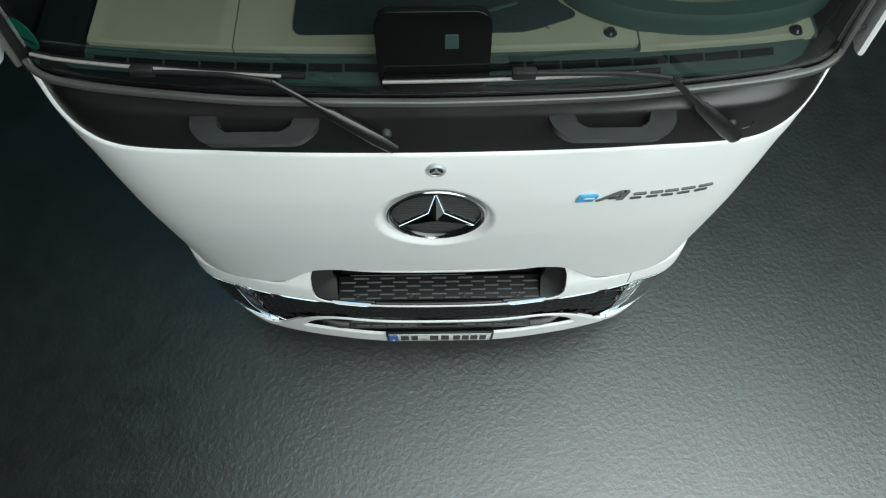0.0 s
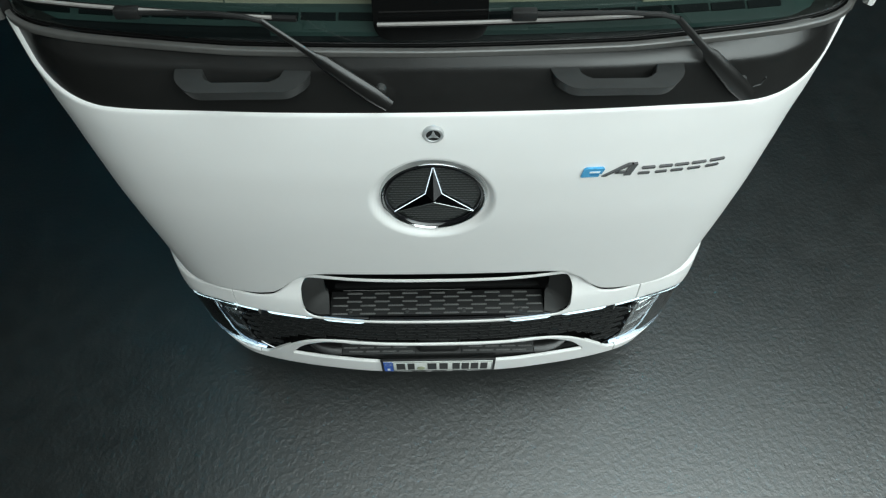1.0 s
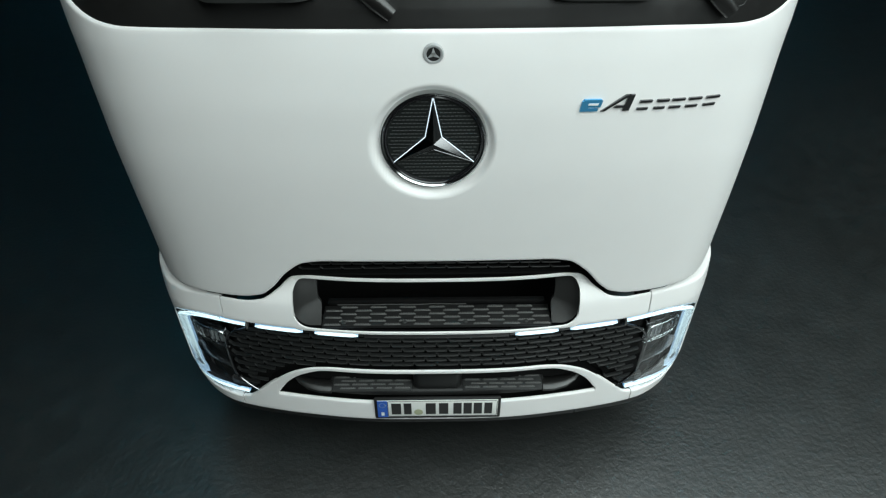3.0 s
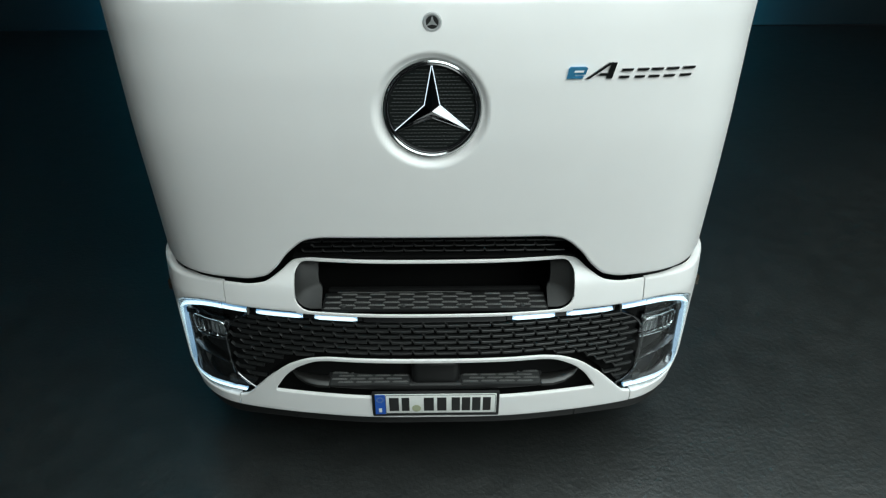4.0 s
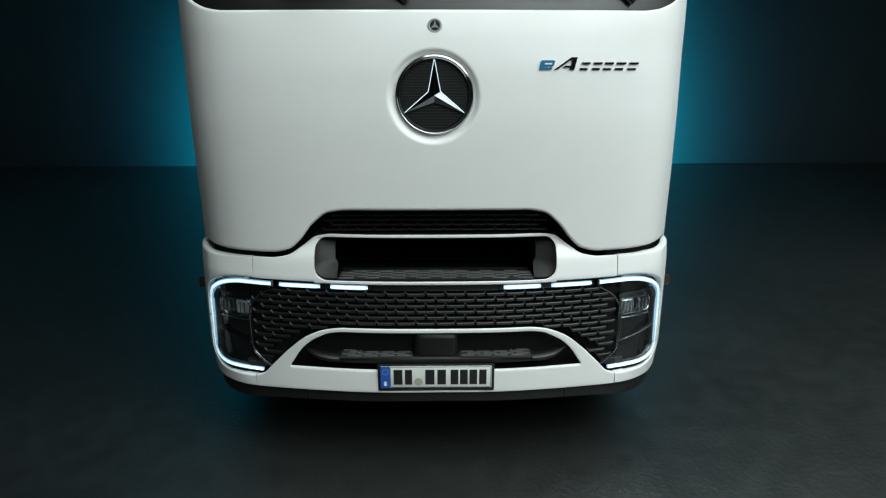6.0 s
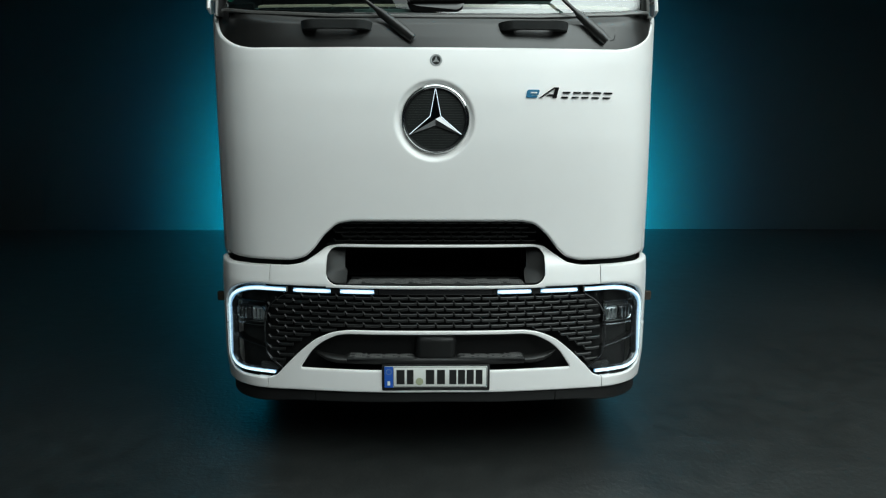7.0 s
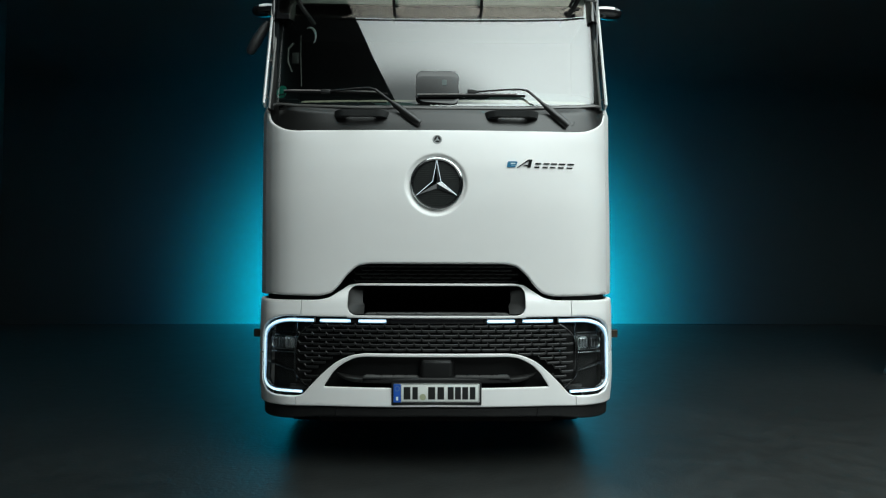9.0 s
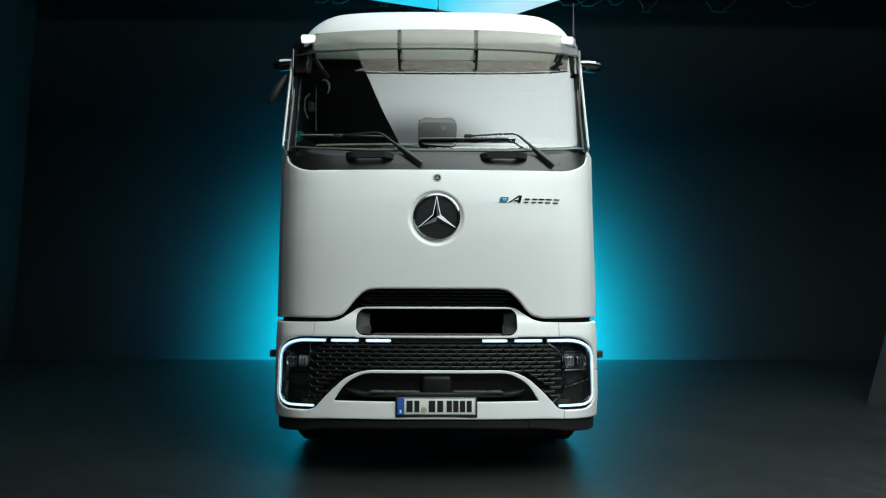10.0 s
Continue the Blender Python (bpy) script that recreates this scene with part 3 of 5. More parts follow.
for y in roof_y:
    top = ease(y, [(0.30, 3.18), (0.325, 3.28), (0.37, 3.38), (0.44, 3.46), (0.53, 3.51), (0.70, 3.55), (1.1, 3.60), (2.2, 3.62)])
    half = ease(y, [(0.30, 1.06), (0.45, 1.12), (0.8, 1.15), (2.2, 1.155)])
    row = []
    for k in range(41):
        a = -1 + 2 * k / 40
        cx = math.copysign(math.sin(abs(a) * math.pi / 2) ** 0.9, a) * half
        cz = 3.06 + (top - 3.06) * ease(abs(cx) / half, [(0, 1.0), (0.45, 0.992), (0.66, 0.972), (0.74, 0.945), (0.82, 0.86), (0.91, 0.68), (0.96, 0.44), (1.0, 0.0)])
        bow = 0.10 * (abs(cx) / half) ** 3 * (1 if y < 1.2 else 0)
        row.append(bm.verts.new((cx, y + bow, cz)))
    grid.append(row)
for r0, r1 in zip(grid, grid[1:]):
    for k in range(40):
        bm.faces.new((r0[k], r0[k + 1], r1[k + 1], r1[k]))
bm.faces.new(grid[0])
bm.faces.new(grid[-1])
part("roof", bm, white_paint, truck, "rounded white cab roof", angle=50)
part("cab_rear_wall", boxed(-1.15, 1.15, 2.18, 2.22, 1.08, 3.3, 0.01), white_paint, truck)
part("cab_lining", boxed(-1.08, 1.08, 0.95, 2.15, 1.3, 3.05, 0.05), dash_dark, truck, "dark cab interior lining")
part("header_lining", boxed(-1.05, 1.05, 0.46, 1.0, 3.0, 3.08, 0.01), dash_dark, truck)

# ---- bumper ----
def bx(s):
    return bumper_plan.at(s)[0]


S_LAMP = bumper_plan.of_x(1.129)      # outer rim of the headlight
S_BACK = bumper_plan.end
JOINT = 0.845
white_top = lambda x: ease(abs(x), [(0, 1.1505), (0.47, 1.1505), (0.545, 1.141), (0.61, 1.10), (0.68, 1.06), (0.76, 1.047), (1.0, 1.045), (1.3, 1.052)])


def quarter(s, span, drop):
    """The drop of a rounded corner towards the headlight's outer rim."""
    u = min(max((abs(s) - S_LAMP + span) / span, 0), 1)
    return drop * (1 - math.sqrt(max(0, 1 - u * u)))


def lamp_top(s):
    return 0.946 - quarter(s, 0.27, 0.155)


def lamp_bottom(s):
    return 0.447 + quarter(s, 0.17, 0.10)


def upper_low(s):
    x = abs(bx(s))
    if x < 0.50:
        return 1.1355
    if x < 0.552:
        return 1.1355 - 0.0515 * (1 - math.sqrt(max(0, 1 - ((x - 0.50) / 0.052) ** 2)))
    return lamp_top(s) if abs(s) < S_LAMP else 0.70


def upper_high(s):
    return white_top(bx(s)) if abs(s) < S_LAMP + 0.05 else 1.055


sp = [sg * bumper_plan.of_x(v) for sg in (-1, 1) for v in np.concatenate([np.linspace(0.495, 0.556, 26), [0.5521, 0.5519]])]
sp += [sg * v for sg in (-1, 1) for v in np.concatenate([np.linspace(S_LAMP - 0.26, S_LAMP, 50), [S_LAMP - 0.0001, S_LAMP + 0.0001]])]
S_JOINT = bumper_plan.of_x(JOINT)
bumper = part("bumper_upper", strip(bumper_plan, -S_JOINT, S_JOINT, upper_low, upper_high, bumper_lean, 200, 14, 0.006, 0.005, also=sp), white_paint, truck, "white painted bumper frame round the step")
for sg in (-1, 1):
    a, b = sorted((sg * (S_JOINT + 0.005), sg * S_BACK))
    part("bumper_corner", strip(bumper_plan, a, b, upper_low, upper_high, bumper_lean, 90, 14, 0.03, 0.009, also=sp), white_paint, truck, "white painted bumper corner")

# lower bumper with its arch over the intake
arch_top = lambda x: ease(abs(x), [(0, 0.7245), (0.42, 0.7245), (0.50, 0.7155), (0.60, 0.678), (0.70, 0.600), (0.78, 0.520), (0.84, 0.462), (0.90, 0.448), (1.3, 0.446)])
arch_under = lambda x: ease(abs(x), [(0, 0.704), (0.42, 0.704), (0.48, 0.699), (0.57, 0.662), (0.63, 0.613), (0.695, 0.520)])
S_OPEN = bumper_plan.of_x(0.694)


def low_high(s):
    if abs(s) < S_OPEN:
        return 0.516
    if abs(s) < S_LAMP:
        return max(arch_top(bx(s)), lamp_bottom(s)) if bx(abs(s)) > 0.84 else arch_top(bx(s))
    return 0.70


def low_low(s):
    return ease(abs(s), [(0, 0.404), (0.7, 0.398), (1.0, 0.385), (1.3, 0.372), (2.0, 0.365)])


sp2 = [sg * v for sg in (-1, 1) for v in np.concatenate([np.linspace(S_OPEN - 0.003, S_OPEN + 0.003, 5), np.linspace(S_LAMP - 0.17, S_LAMP, 50), [S_LAMP - 0.0001, S_LAMP + 0.0001]])]
S_LJ = bumper_plan.of_x(0.872)
lower = part("bumper_lower", strip(bumper_plan, -S_LJ, S_LJ, low_low, low_high, bumper_lean, 180, 10, 0.014, 0.006, also=sp2), white_paint, truck, "white painted lower bumper")
part("intake_arch", strip(bumper_plan, -S_OPEN, S_OPEN, lambda s: arch_under(bx(s)), lambda s: arch_top(bx(s)), bumper_lean, 160, 4, 0.008, 0.005), white_paint, lower, "slim white arch over the intake")
for sg in (-1, 1):
    a, b = sorted((sg * (S_LJ + 0.005), sg * S_BACK))
    part("bumper_lower_corner", strip(bumper_plan, a, b, low_low, low_high, bumper_lean, 90, 10, 0.03, 0.008, also=sp2), white_paint, truck)

lip_low = lambda s: ease(abs(s), [(0, 0.338), (0.7, 0.325), (1.0, 0.295), (1.3, 0.275), (2.0, 0.275)])
LIP = [-S_BACK, -bumper_plan.of_x(0.627), bumper_plan.of_x(0.627), S_BACK]
for a, b in zip(LIP, LIP[1:]):
    part("bumper_lip", strip(bumper_plan, a + 0.002, b - 0.002, lip_low, lambda s: low_low(s) - 0.003, bumper_lean, 60, 5, 0.05, 0.016, sink=0.022), black_plastic, truck, "black plastic bumper lip")

# near-black sheets that stand for the shade behind grilles and gaps
part("grille_backing", strip(bumper_plan, -S_LAMP + 0.02, S_LAMP - 0.02, lambda s: 0.44, lambda s: 0.945, bumper_lean, 60, 4, 0.02, 0.002, sink=0.075), dark_cavity, truck, "black sheet standing for the shaded cavity behind the grille")
part("gap_backing", strip(cab_plan, -SIDE - 0.2, SIDE + 0.2, lambda s: 0.985 if abs(cab_x(s)) > 0.56 else 1.135, lambda s: 1.31, cab_lean, 80, 4, 0.02, 0.002, sink=0.150), dark_cavity, truck, "black sheet standing for the shade in the gap under the front panel")

for sg in (-1, 1):
    part("gap_fill", strip(cab_plan, *sorted((sg * cab_plan.of_x(0.80), sg * cab_plan.end)), lambda s: 0.99, lambda s: 1.12, lambda z, s: 0.03, 40, 3, 0.02, 0.002, sink=0.040), dark_cavity, truck)

# step recess
bm = bmesh.new()
box(bm, -0.56, 0.56, 0.42, 0.44, 0.93, 1.20)
part("recess_back", bm, dark_cavity, truck)
part("recess_roof", boxed(-0.56, 0.56, 0.12, 0.44, 1.1375, 1.147), dark_cavity, truck)
for sg in (-1, 1):
    levels = [0.9625, 0.966, 0.972, 0.980, 0.995, 1.010, 1.019, 1.030, 1.060, 1.100, 1.136]
    rows = []
    for z in levels:
        q = max(0.0, 1.0225 - z) / 0.06
        outer = 0.551 - 0.06 * (1 - math.sqrt(max(0.0, 1 - q * q)))
        inner = ease(z, [(0.9625, 0.4505), (1.010, 0.452), (1.022, 0.458), (1.032, 0.466), (1.136, 0.470)])
        deep = float(np.interp(z, [0.9625, 1.018, 1.022, 1.136], [0.0, 0.058, 0.060, 0.066]))
        rows.append([(sg * (outer + (inner - outer) * u), bumper_plan.at(bumper_plan.of_x(outer))[1] + 0.010 + bumper_lean(z) + deep * u ** 0.7, z) for u in [k / 8 for k in range(9)]])
    bm = bmesh.new()
    grid = [[bm.verts.new(p) for p in r] for r in rows]
    for a, c in zip(grid, grid[1:]):
        for k in range(8):
            bm.faces.new((a[k], a[k + 1], c[k + 1], c[k]))
    geo = bmesh.ops.extrude_face_region(bm, geom=bm.faces[:])
    for v in geo["geom"]:
        if isinstance(v, bmesh.types.BMVert):
            v.co.y += 0.012
    part("recess_cheek", bm, cheek_grey, truck, "dark grey plastic cheek of the step recess", angle=28)
part("recess_ledge", strip(bumper_plan, -bumper_plan.of_x(0.552), bumper_plan.of_x(0.552), lambda s: 0.9405, lambda s: 0.955 + (0.062 * (1 - math.sqrt(max(0, 1 - ((abs(bx(s)) - 0.49) / 0.063) ** 2))) if abs(bx(s)) > 0.49 else 0), bumper_lean, 140, 4, 0.005, 0.003), white_paint, truck, "slim white strip under the step")

step = part("step_tread", boxed(-0.450, 0.450, 0.022, 0.135, 0.945, 0.962, 0.004), black_plastic, truck, "black plastic step with raised worn grips")


def nub_mesh(length):
    bm = bmesh.new()
    box(bm, -length / 2, length / 2, -0.0032, 0.0032, -0.001, 0.0028, 0.0014, segments=1)
    for k in range(6):
        x = -length / 2 + length * (k + 0.9) / 6.8
        box(bm, x - 0.0030, x + 0.0030, -0.0030, 0.0030, 0.002, 0.0058)
    return link("grip", bm, worn_plastic)


grip = nub_mesh(0.066)
for j in range(6):
    for k in range(8):
        x = -0.408 + 0.117 * k + (0.0585 if j % 2 else 0)
        if abs(x) < 0.43:
            piece("grip", grip, pose(x, 0.026 + j * 0.0190, 0.962), step)
for x in (-0.364, -0.126, 0.113, 0.350):
    cap = part("screw_cap", lathe(bmesh.new(), [(0, -0.004), (0.006, -0.004), (0.009, -0.002), (0.009, 0.004), (0, 0.004)], (0, 0, 0), 14), grey_plastic, step)
    cap.matrix_basis = pose(x, 0.038, 0.964, -90)
part("tread_edge", tube(bmesh.new(), [(-0.40 + 0.065 * k, 0.1365, 0.9635 + 0.0012 * math.sin(k * 2.3)) for k in range(9)], 0.0012, 6), worn_plastic, step, "thin bright edge strip")
part("recess_bar", boxed(-0.44, 0.44, 0.150, 0.175, 0.945, 0.968, 0.006), dark_cavity, truck, "black cross bar at the back of the step")

# ---- grilles ----
def louvre_mesh(w, h, mat):
    """One louvre of the grille: a shelf with a bevelled nose, stepping down from its neighbour at one end."""
    bm = bmesh.new()
    run = [(-w * 0.565, 0.90 * h), (-w * 0.535, 0.90 * h), (-w * 0.415, 0.0), (w * 0.20, 0.0), (w * 0.44, 0.16 * h)]
    rings = []
    for k, (x, up) in enumerate(run):
        slim = 0.5 if k < 2 else 1.0
        sec = [(-0.0048, -h * slim), (-0.0080, -0.0042), (-0.0085, -0.0020), (-0.0068, 0.0004), (0.0040, 0.0012), (0.0040, -0.004)]
        rings.append([bm.verts.new((x, y, z + up)) for y, z in sec])
    for p, q in zip(rings, rings[1:]):
        for j in range(6):
            bm.faces.new((p[j], q[j], q[(j + 1) % 6], p[(j + 1) % 6]))
    bm.faces.new(rings[0])
    bm.faces.new(rings[-1][::-1])
    return link("grille_bar", bm, mat, angle=12)


PITCH, DROP = 0.0915, 0.0285
bar = louvre_mesh(PITCH, 0.0135, louvre_black)
grille = part("main_grille", strip(bumper_plan, -bumper_plan.of_x(0.87), bumper_plan.of_x(0.87), lambda s: arch_top(bx(s)) + 0.01 if abs(bx(s)) < 0.76 else 0.47 + 0.0, lambda s: 0.905, bumper_lean, 80, 4, 0.008, 0.002, sink=0.050), dark_cavity, truck, "black honeycomb radiator grille")


def grille_edge(z):
    """Outer rim of the grille against the headlight."""
    return ease(z, [(0.44, 0.70), (0.49, 0.775), (0.53, 0.835), (0.58, 0.880), (0.65, 0.890), (0.75, 0.890), (0.81, 0.872), (0.86, 0.835), (0.905, 0.76)])


row = 0
z = 0.893
while z > 0.475:
    k = -10
    while k <= 10:
        x = (k + (0.5 if row % 2 else 0)) * PITCH
        if abs(x) < grille_edge(z) - 0.03 and z > max(arch_top(x - 0.045), arch_top(x), arch_top(x + 0.045)) + 0.004:
            s = bumper_plan.of_x(x)
            px_, py_, nx, ny = bumper_plan.at(s)
            piece("grille_bar", bar, pose(px_ - nx * 0.021, py_ - ny * 0.021 + bumper_lean(z), z, 0, 0, math.degrees(math.atan2(nx, -ny))), grille)
        k += 1
    row += 1
    z -= DROP

bar2 = louvre_mesh(0.08, 0.009, grille_black)
upper_grille = part("upper_grille", strip(cab_plan, -0.56, 0.56, lambda s: 1.135, lambda s: 1.30, cab_lean, 40, 4, 0.01, 0.002, sink=0.135), dark_cavity, truck, "black upper grille under the front panel")
for j in range(5):
    for k in range(-6, 7):
        x, z = (k + (0.5 if j % 2 else 0)) * 0.08, 1.165 + j * 0.024
        if abs(x) < 0.50:
            piece("grille_bar", bar2, pose(x, cab_lean(z) + 0.102, z), upper_grille)

# lower intake
part("intake_back", boxed(-0.66, 0.66, 0.24, 0.26, 0.46, 0.74), dark_cavity, truck)
part("intake_shelf", strip(bumper_plan, -bumper_plan.of_x(0.47), bumper_plan.of_x(0.47), lambda s: 0.540, lambda s: 0.577, bumper_lean, 50, 4, 0.16, 0.012, sink=0.016), black_plastic, truck, "black plastic shelf in the lower intake")
for sg in (-1, 1):
    pod = part("lower_step", boxed(min(sg * 0.11, sg * 0.45), max(sg * 0.11, sg * 0.45), 0.006, 0.10, 0.571, 0.580, 0.003), grey_plastic, truck, "small dark step pad with worn grips")
    for j in range(4):
        for k in range(4):
            piece("grip", grip, pose(sg * (0.150 + k * 0.078 + (0.028 if j % 2 else 0)), 0.018 + 0.0198 * j, 0.580), pod)
    part("intake_fin", tube(bmesh.new(), [(sg * 0.455, 0.045, 0.560), (sg * 0.50, 0.046, 0.563), (sg * 0.55, 0.052, 0.572), (sg * 0.59, 0.064, 0.585), (sg * 0.622, 0.080, 0.598)], [0.020, 0.021, 0.018, 0.011, 0.002], 10, 1.6), scuttle_black, truck, "curved black fin in the intake")
part("radar_cover", boxed(-0.104, 0.104, 0.012, 0.12, 0.560, 0.690, 0.030, None, 4), grille_black, truck, "smooth black radar cover")

# ---- lights ----
for sg in (-1, 1):
    for x0, x1 in ((0.311, 0.483), (0.534, 0.727)):
        pts = [(sg * (x0 + (x1 - x0) * k / 10), 0.9200) for k in range(11)]
        seg = part("light_strip", tube(bmesh.new(), path_on(bumper_plan, pts, bumper_lean, 0.014), [0.0050] + [0.0086] * 9 + [0.0050], 10), drl_glow, truck, "glowing cool white light strip")
        part("strip_fringe", tube(bmesh.new(), path_on(bumper_plan, pts, bumper_lean, 0.021), 0.0118, 10), fringe_glow, seg, "bluish fringe of the light, shaped as a glowing tube")
    part("light_strip_bed", strip(bumper_plan, *sorted((sg * bumper_plan.of_x(0.29), sg * bumper_plan.of_x(0.74))), lambda s: 0.906, lambda s: 0.940, bumper_lean, 30, 3, 0.02, 0.003, sink=0.018), gloss_black, truck)
part("upper_bar", strip(bumper_plan, -bumper_plan.of_x(0.285), bumper_plan.of_x(0.285), lambda s: 0.906, lambda s: 0.938, bumper_lean, 30, 3, 0.02, 0.004, sink=0.012), gloss_black, truck, "gloss black bar above the grille")
part("centre_trim", strip(bumper_plan, -bumper_plan.of_x(0.282), bumper_plan.of_x(0.282), lambda s: 0.9225 + 0.008 * max(0, (abs(s) - 0.262) / 0.02) ** 2, lambda s: 0.9345, bumper_lean, 60, 3, 0.012, 0.003, sink=0.015), white_paint, truck, "slim white trim strip between the lights")


def path_s(pts, sink):
    out = []
    for s, z in pts:
        x, y, nx, ny = bumper_plan.at(s)
        out.append(Vector((x - nx * sink, y - ny * sink + bumper_lean(z, s), z)))
    return out


def mirrored(sg, x0, x1):
    return sorted((sg * bumper_plan.of_x(x0), sg * bumper_plan.of_x(x1)))


LAMP_END = S_LAMP - 0.006
for sg in (-1, 1):
    ends = sorted((sg * bumper_plan.of_x(0.855), sg * LAMP_END))
    head = part("headlight", strip(bumper_plan, *ends, lambda s: lamp_bottom(s) - 0.035, lambda s: lamp_top(s) + 0.02, bumper_lean, 50, 14, 0.01, 0.003, sink=0.075), dark_cavity, truck, "dark headlight with a glowing outline")
    lens = part("lens", strip(bumper_plan, *sorted((sg * bumper_plan.of_x(0.872), sg * LAMP_END)), lambda s: lamp_bottom(s) + 0.003 + max(0, 0.93 - abs(bx(s))), lambda s: lamp_top(s) - 0.003, bumper_lean, 50, 14, 0.003, 0.001, sink=0.004), lamp_glass, head, "clear headlight lens")
    lens.visible_shadow = False
    # the glowing outline: top run, outer corner, side, lower corner, bottom run
    line, arm = [(bumper_plan.of_x(0.768), 0.9200)], S_LAMP - 0.024
    line += [(bumper_plan.of_x(0.768) + (arm - 0.25 - bumper_plan.of_x(0.768)) * k / 12, 0.9200) for k in range(1, 13)]
    line += [(arm - 0.25 + 0.25 * math.sin(math.pi / 2 * k / 12), 0.7800 + 0.14 * math.cos(math.pi / 2 * k / 12)) for k in range(1, 13)]
    line += [(arm, 0.7800 - 0.2265 * k / 10) for k in range(1, 11)]
    line += [(arm - 0.15 + 0.15 * math.cos(math.pi / 2 * k / 10), 0.56 - 0.083 * math.sin(math.pi / 2 * k / 10)) for k in range(1, 11)]
    line += [(arm - 0.15 - (arm - 0.15 - bumper_plan.of_x(0.845)) * k / 10, 0.477) for k in range(1, 11)]
    outline = part("light_outline", tube(bmesh.new(), path_s([(sg * s, z) for s, z in line], 0.014), [0.0076 if z > 0.60 else 0.0064 for s, z in line], 8), drl_glow, head, "glowing cool white outline")
    part("outline_fringe", tube(bmesh.new(), path_s([(sg * s, z) for s, z in line], 0.022), [0.0112 if z > 0.84 else 0.0088 for s, z in line], 8), fringe_glow, outline, "bluish fringe of the light, shaped as a glowing tube")
    part("outline_bed", tube(bmesh.new(), path_s([(sg * s, z) for s, z in line], 0.036), 0.016, 6), gloss_black, head, "dark bed behind the glowing outline")
    part("outline_stop", boxed(-0.003, 0.003, -0.004, 0.02, 0.911, 0.941, 0.001, pose(*bumper_plan.at(sg * bumper_plan.of_x(0.757))[:2], 0)), lip_grey, head)
    rim = [(grille_edge(0.475 + 0.425 * k / 24), 0.475 + 0.425 * k / 24) for k in range(25)]
    part("inner_bezel", tube(bmesh.new(), path_on(bumper_plan, [(sg * x, z) for x, z in rim], bumper_lean, 0.012), 0.0055, 8), dark_chrome, head, "dark gloss bezel against the grille")
    part("lower_bezel", strip(bumper_plan, *mirrored(sg, 0.80, 0.93), lambda s: max(arch_top(bx(s)), 0.462) + 0.022, lambda s: max(arch_top(bx(s)), 0.462) + 0.055, bumper_lean, 16, 4, 0.02, 0.006, sink=0.028), black_plastic, head)
    unit = part("lamp_unit", strip(bumper_plan, *mirrored(sg, 0.900, 1.075), lambda s: 0.722, lambda s: 0.832, bumper_lean, 20, 8, 0.02, 0.012, sink=0.052), dark_chrome, head, "chromed reflector unit with two projectors")
    for k, x in enumerate((0.942, 1.030)):
        X, Y, nx, ny = bumper_plan.at(sg * bumper_plan.of_x(x))
        m = pose(X - nx * 0.044, Y - ny * 0.044, 0.777, 0, 0, math.degrees(math.atan2(nx, -ny)))
        part("projector", boxed(-0.040, 0.040, -0.010, 0.014, -0.036, 0.036, 0.016, m, 4), satin_metal if k == 0 else dark_chrome, head, "bright projector cell")
        for q in range(3):
            part("projector_rib", boxed(-0.030 + q * 0.022, -0.024 + q * 0.022, -0.017, -0.008, -0.028, 0.028, 0.002, m), chrome, head)
    loop = rounded([(0.985, 0.818), (1.078, 0.818), (1.078, 0.738), (0.898, 0.733), (0.898, 0.818), (0.985, 0.818)], 0.038, 6)[:-1]
    part("unit_rim", tube(bmesh.new(), path_on(bumper_plan, [(sg * x, z) for x, z in loop], bumper_lean, 0.034), 0.0032, 6, closed=True), ring_chrome, head, "bright rim round the projectors")
    part("brow", strip(bumper_plan, *mirrored(sg, 0.90, 1.085), lambda s: 0.838, lambda s: 0.844, bumper_lean, 20, 3, 0.02, 0.002, sink=0.036), dark_chrome, head)
    part("sill", strip(bumper_plan, *mirrored(sg, 0.90, 1.085), lambda s: 0.712, lambda s: 0.718, bumper_lean, 20, 3, 0.02, 0.002, sink=0.038), chrome, head)
    part("divider", strip(bumper_plan, *mirrored(sg, 0.900, 1.10), lambda s: 0.600 + 0.24 * (abs(bx(s)) - 0.905), lambda s: 0.606 + 0.24 * (abs(bx(s)) - 0.905), bumper_lean, 20, 3, 0.045, 0.002, sink=0.024), dark_chrome, head, "chrome divider bar")
    side = [(S_LAMP - 0.055, 0.60 - 0.07 * k / 8) for k in range(9)] + [(S_LAMP - 0.055 - 0.03 * k / 4, 0.53 - 0.02 * k / 4) for k in range(1, 5)]
    part("turn_guide", tube(bmesh.new(), path_s([(sg * s, z) for s, z in side], 0.030), 0.0045, 6), dark_chrome, head)

# ---- badges ----
emblem_black = material("emblem_black", (0.007, 0.009, 0.0085), 0.3, coat=0.3, grain=0.1, grain_size=60)
cell_grey = material("cell_grey", (0.055, 0.058, 0.057), 0.35, grain=0.1)
star_metal = material("star_metal", (0.20, 0.20, 0.205), 0.09, metal=1.0)
ex, ez = EMBLEM
EY = cab_lean(1.77) + 0.022
emblem = part("emblem", lathe(bmesh.new(), [(0, 0.004), (0.148, 0.004), (0.15, 0.02), (0, 0.02)], (ex, EY, ez)), emblem_black, truck, "round black emblem with a chrome ring and three-armed star")
part("outer_ring", lathe(bmesh.new(), [(0.154, -0.008), (0.158, -0.012), (0.163, -0.010), (0.168, 0.0), (0.168, 0.015), (0.154, 0.015), (0.154, -0.008)], (ex, EY, ez), 96), ring_chrome, emblem, "polished chrome ring")
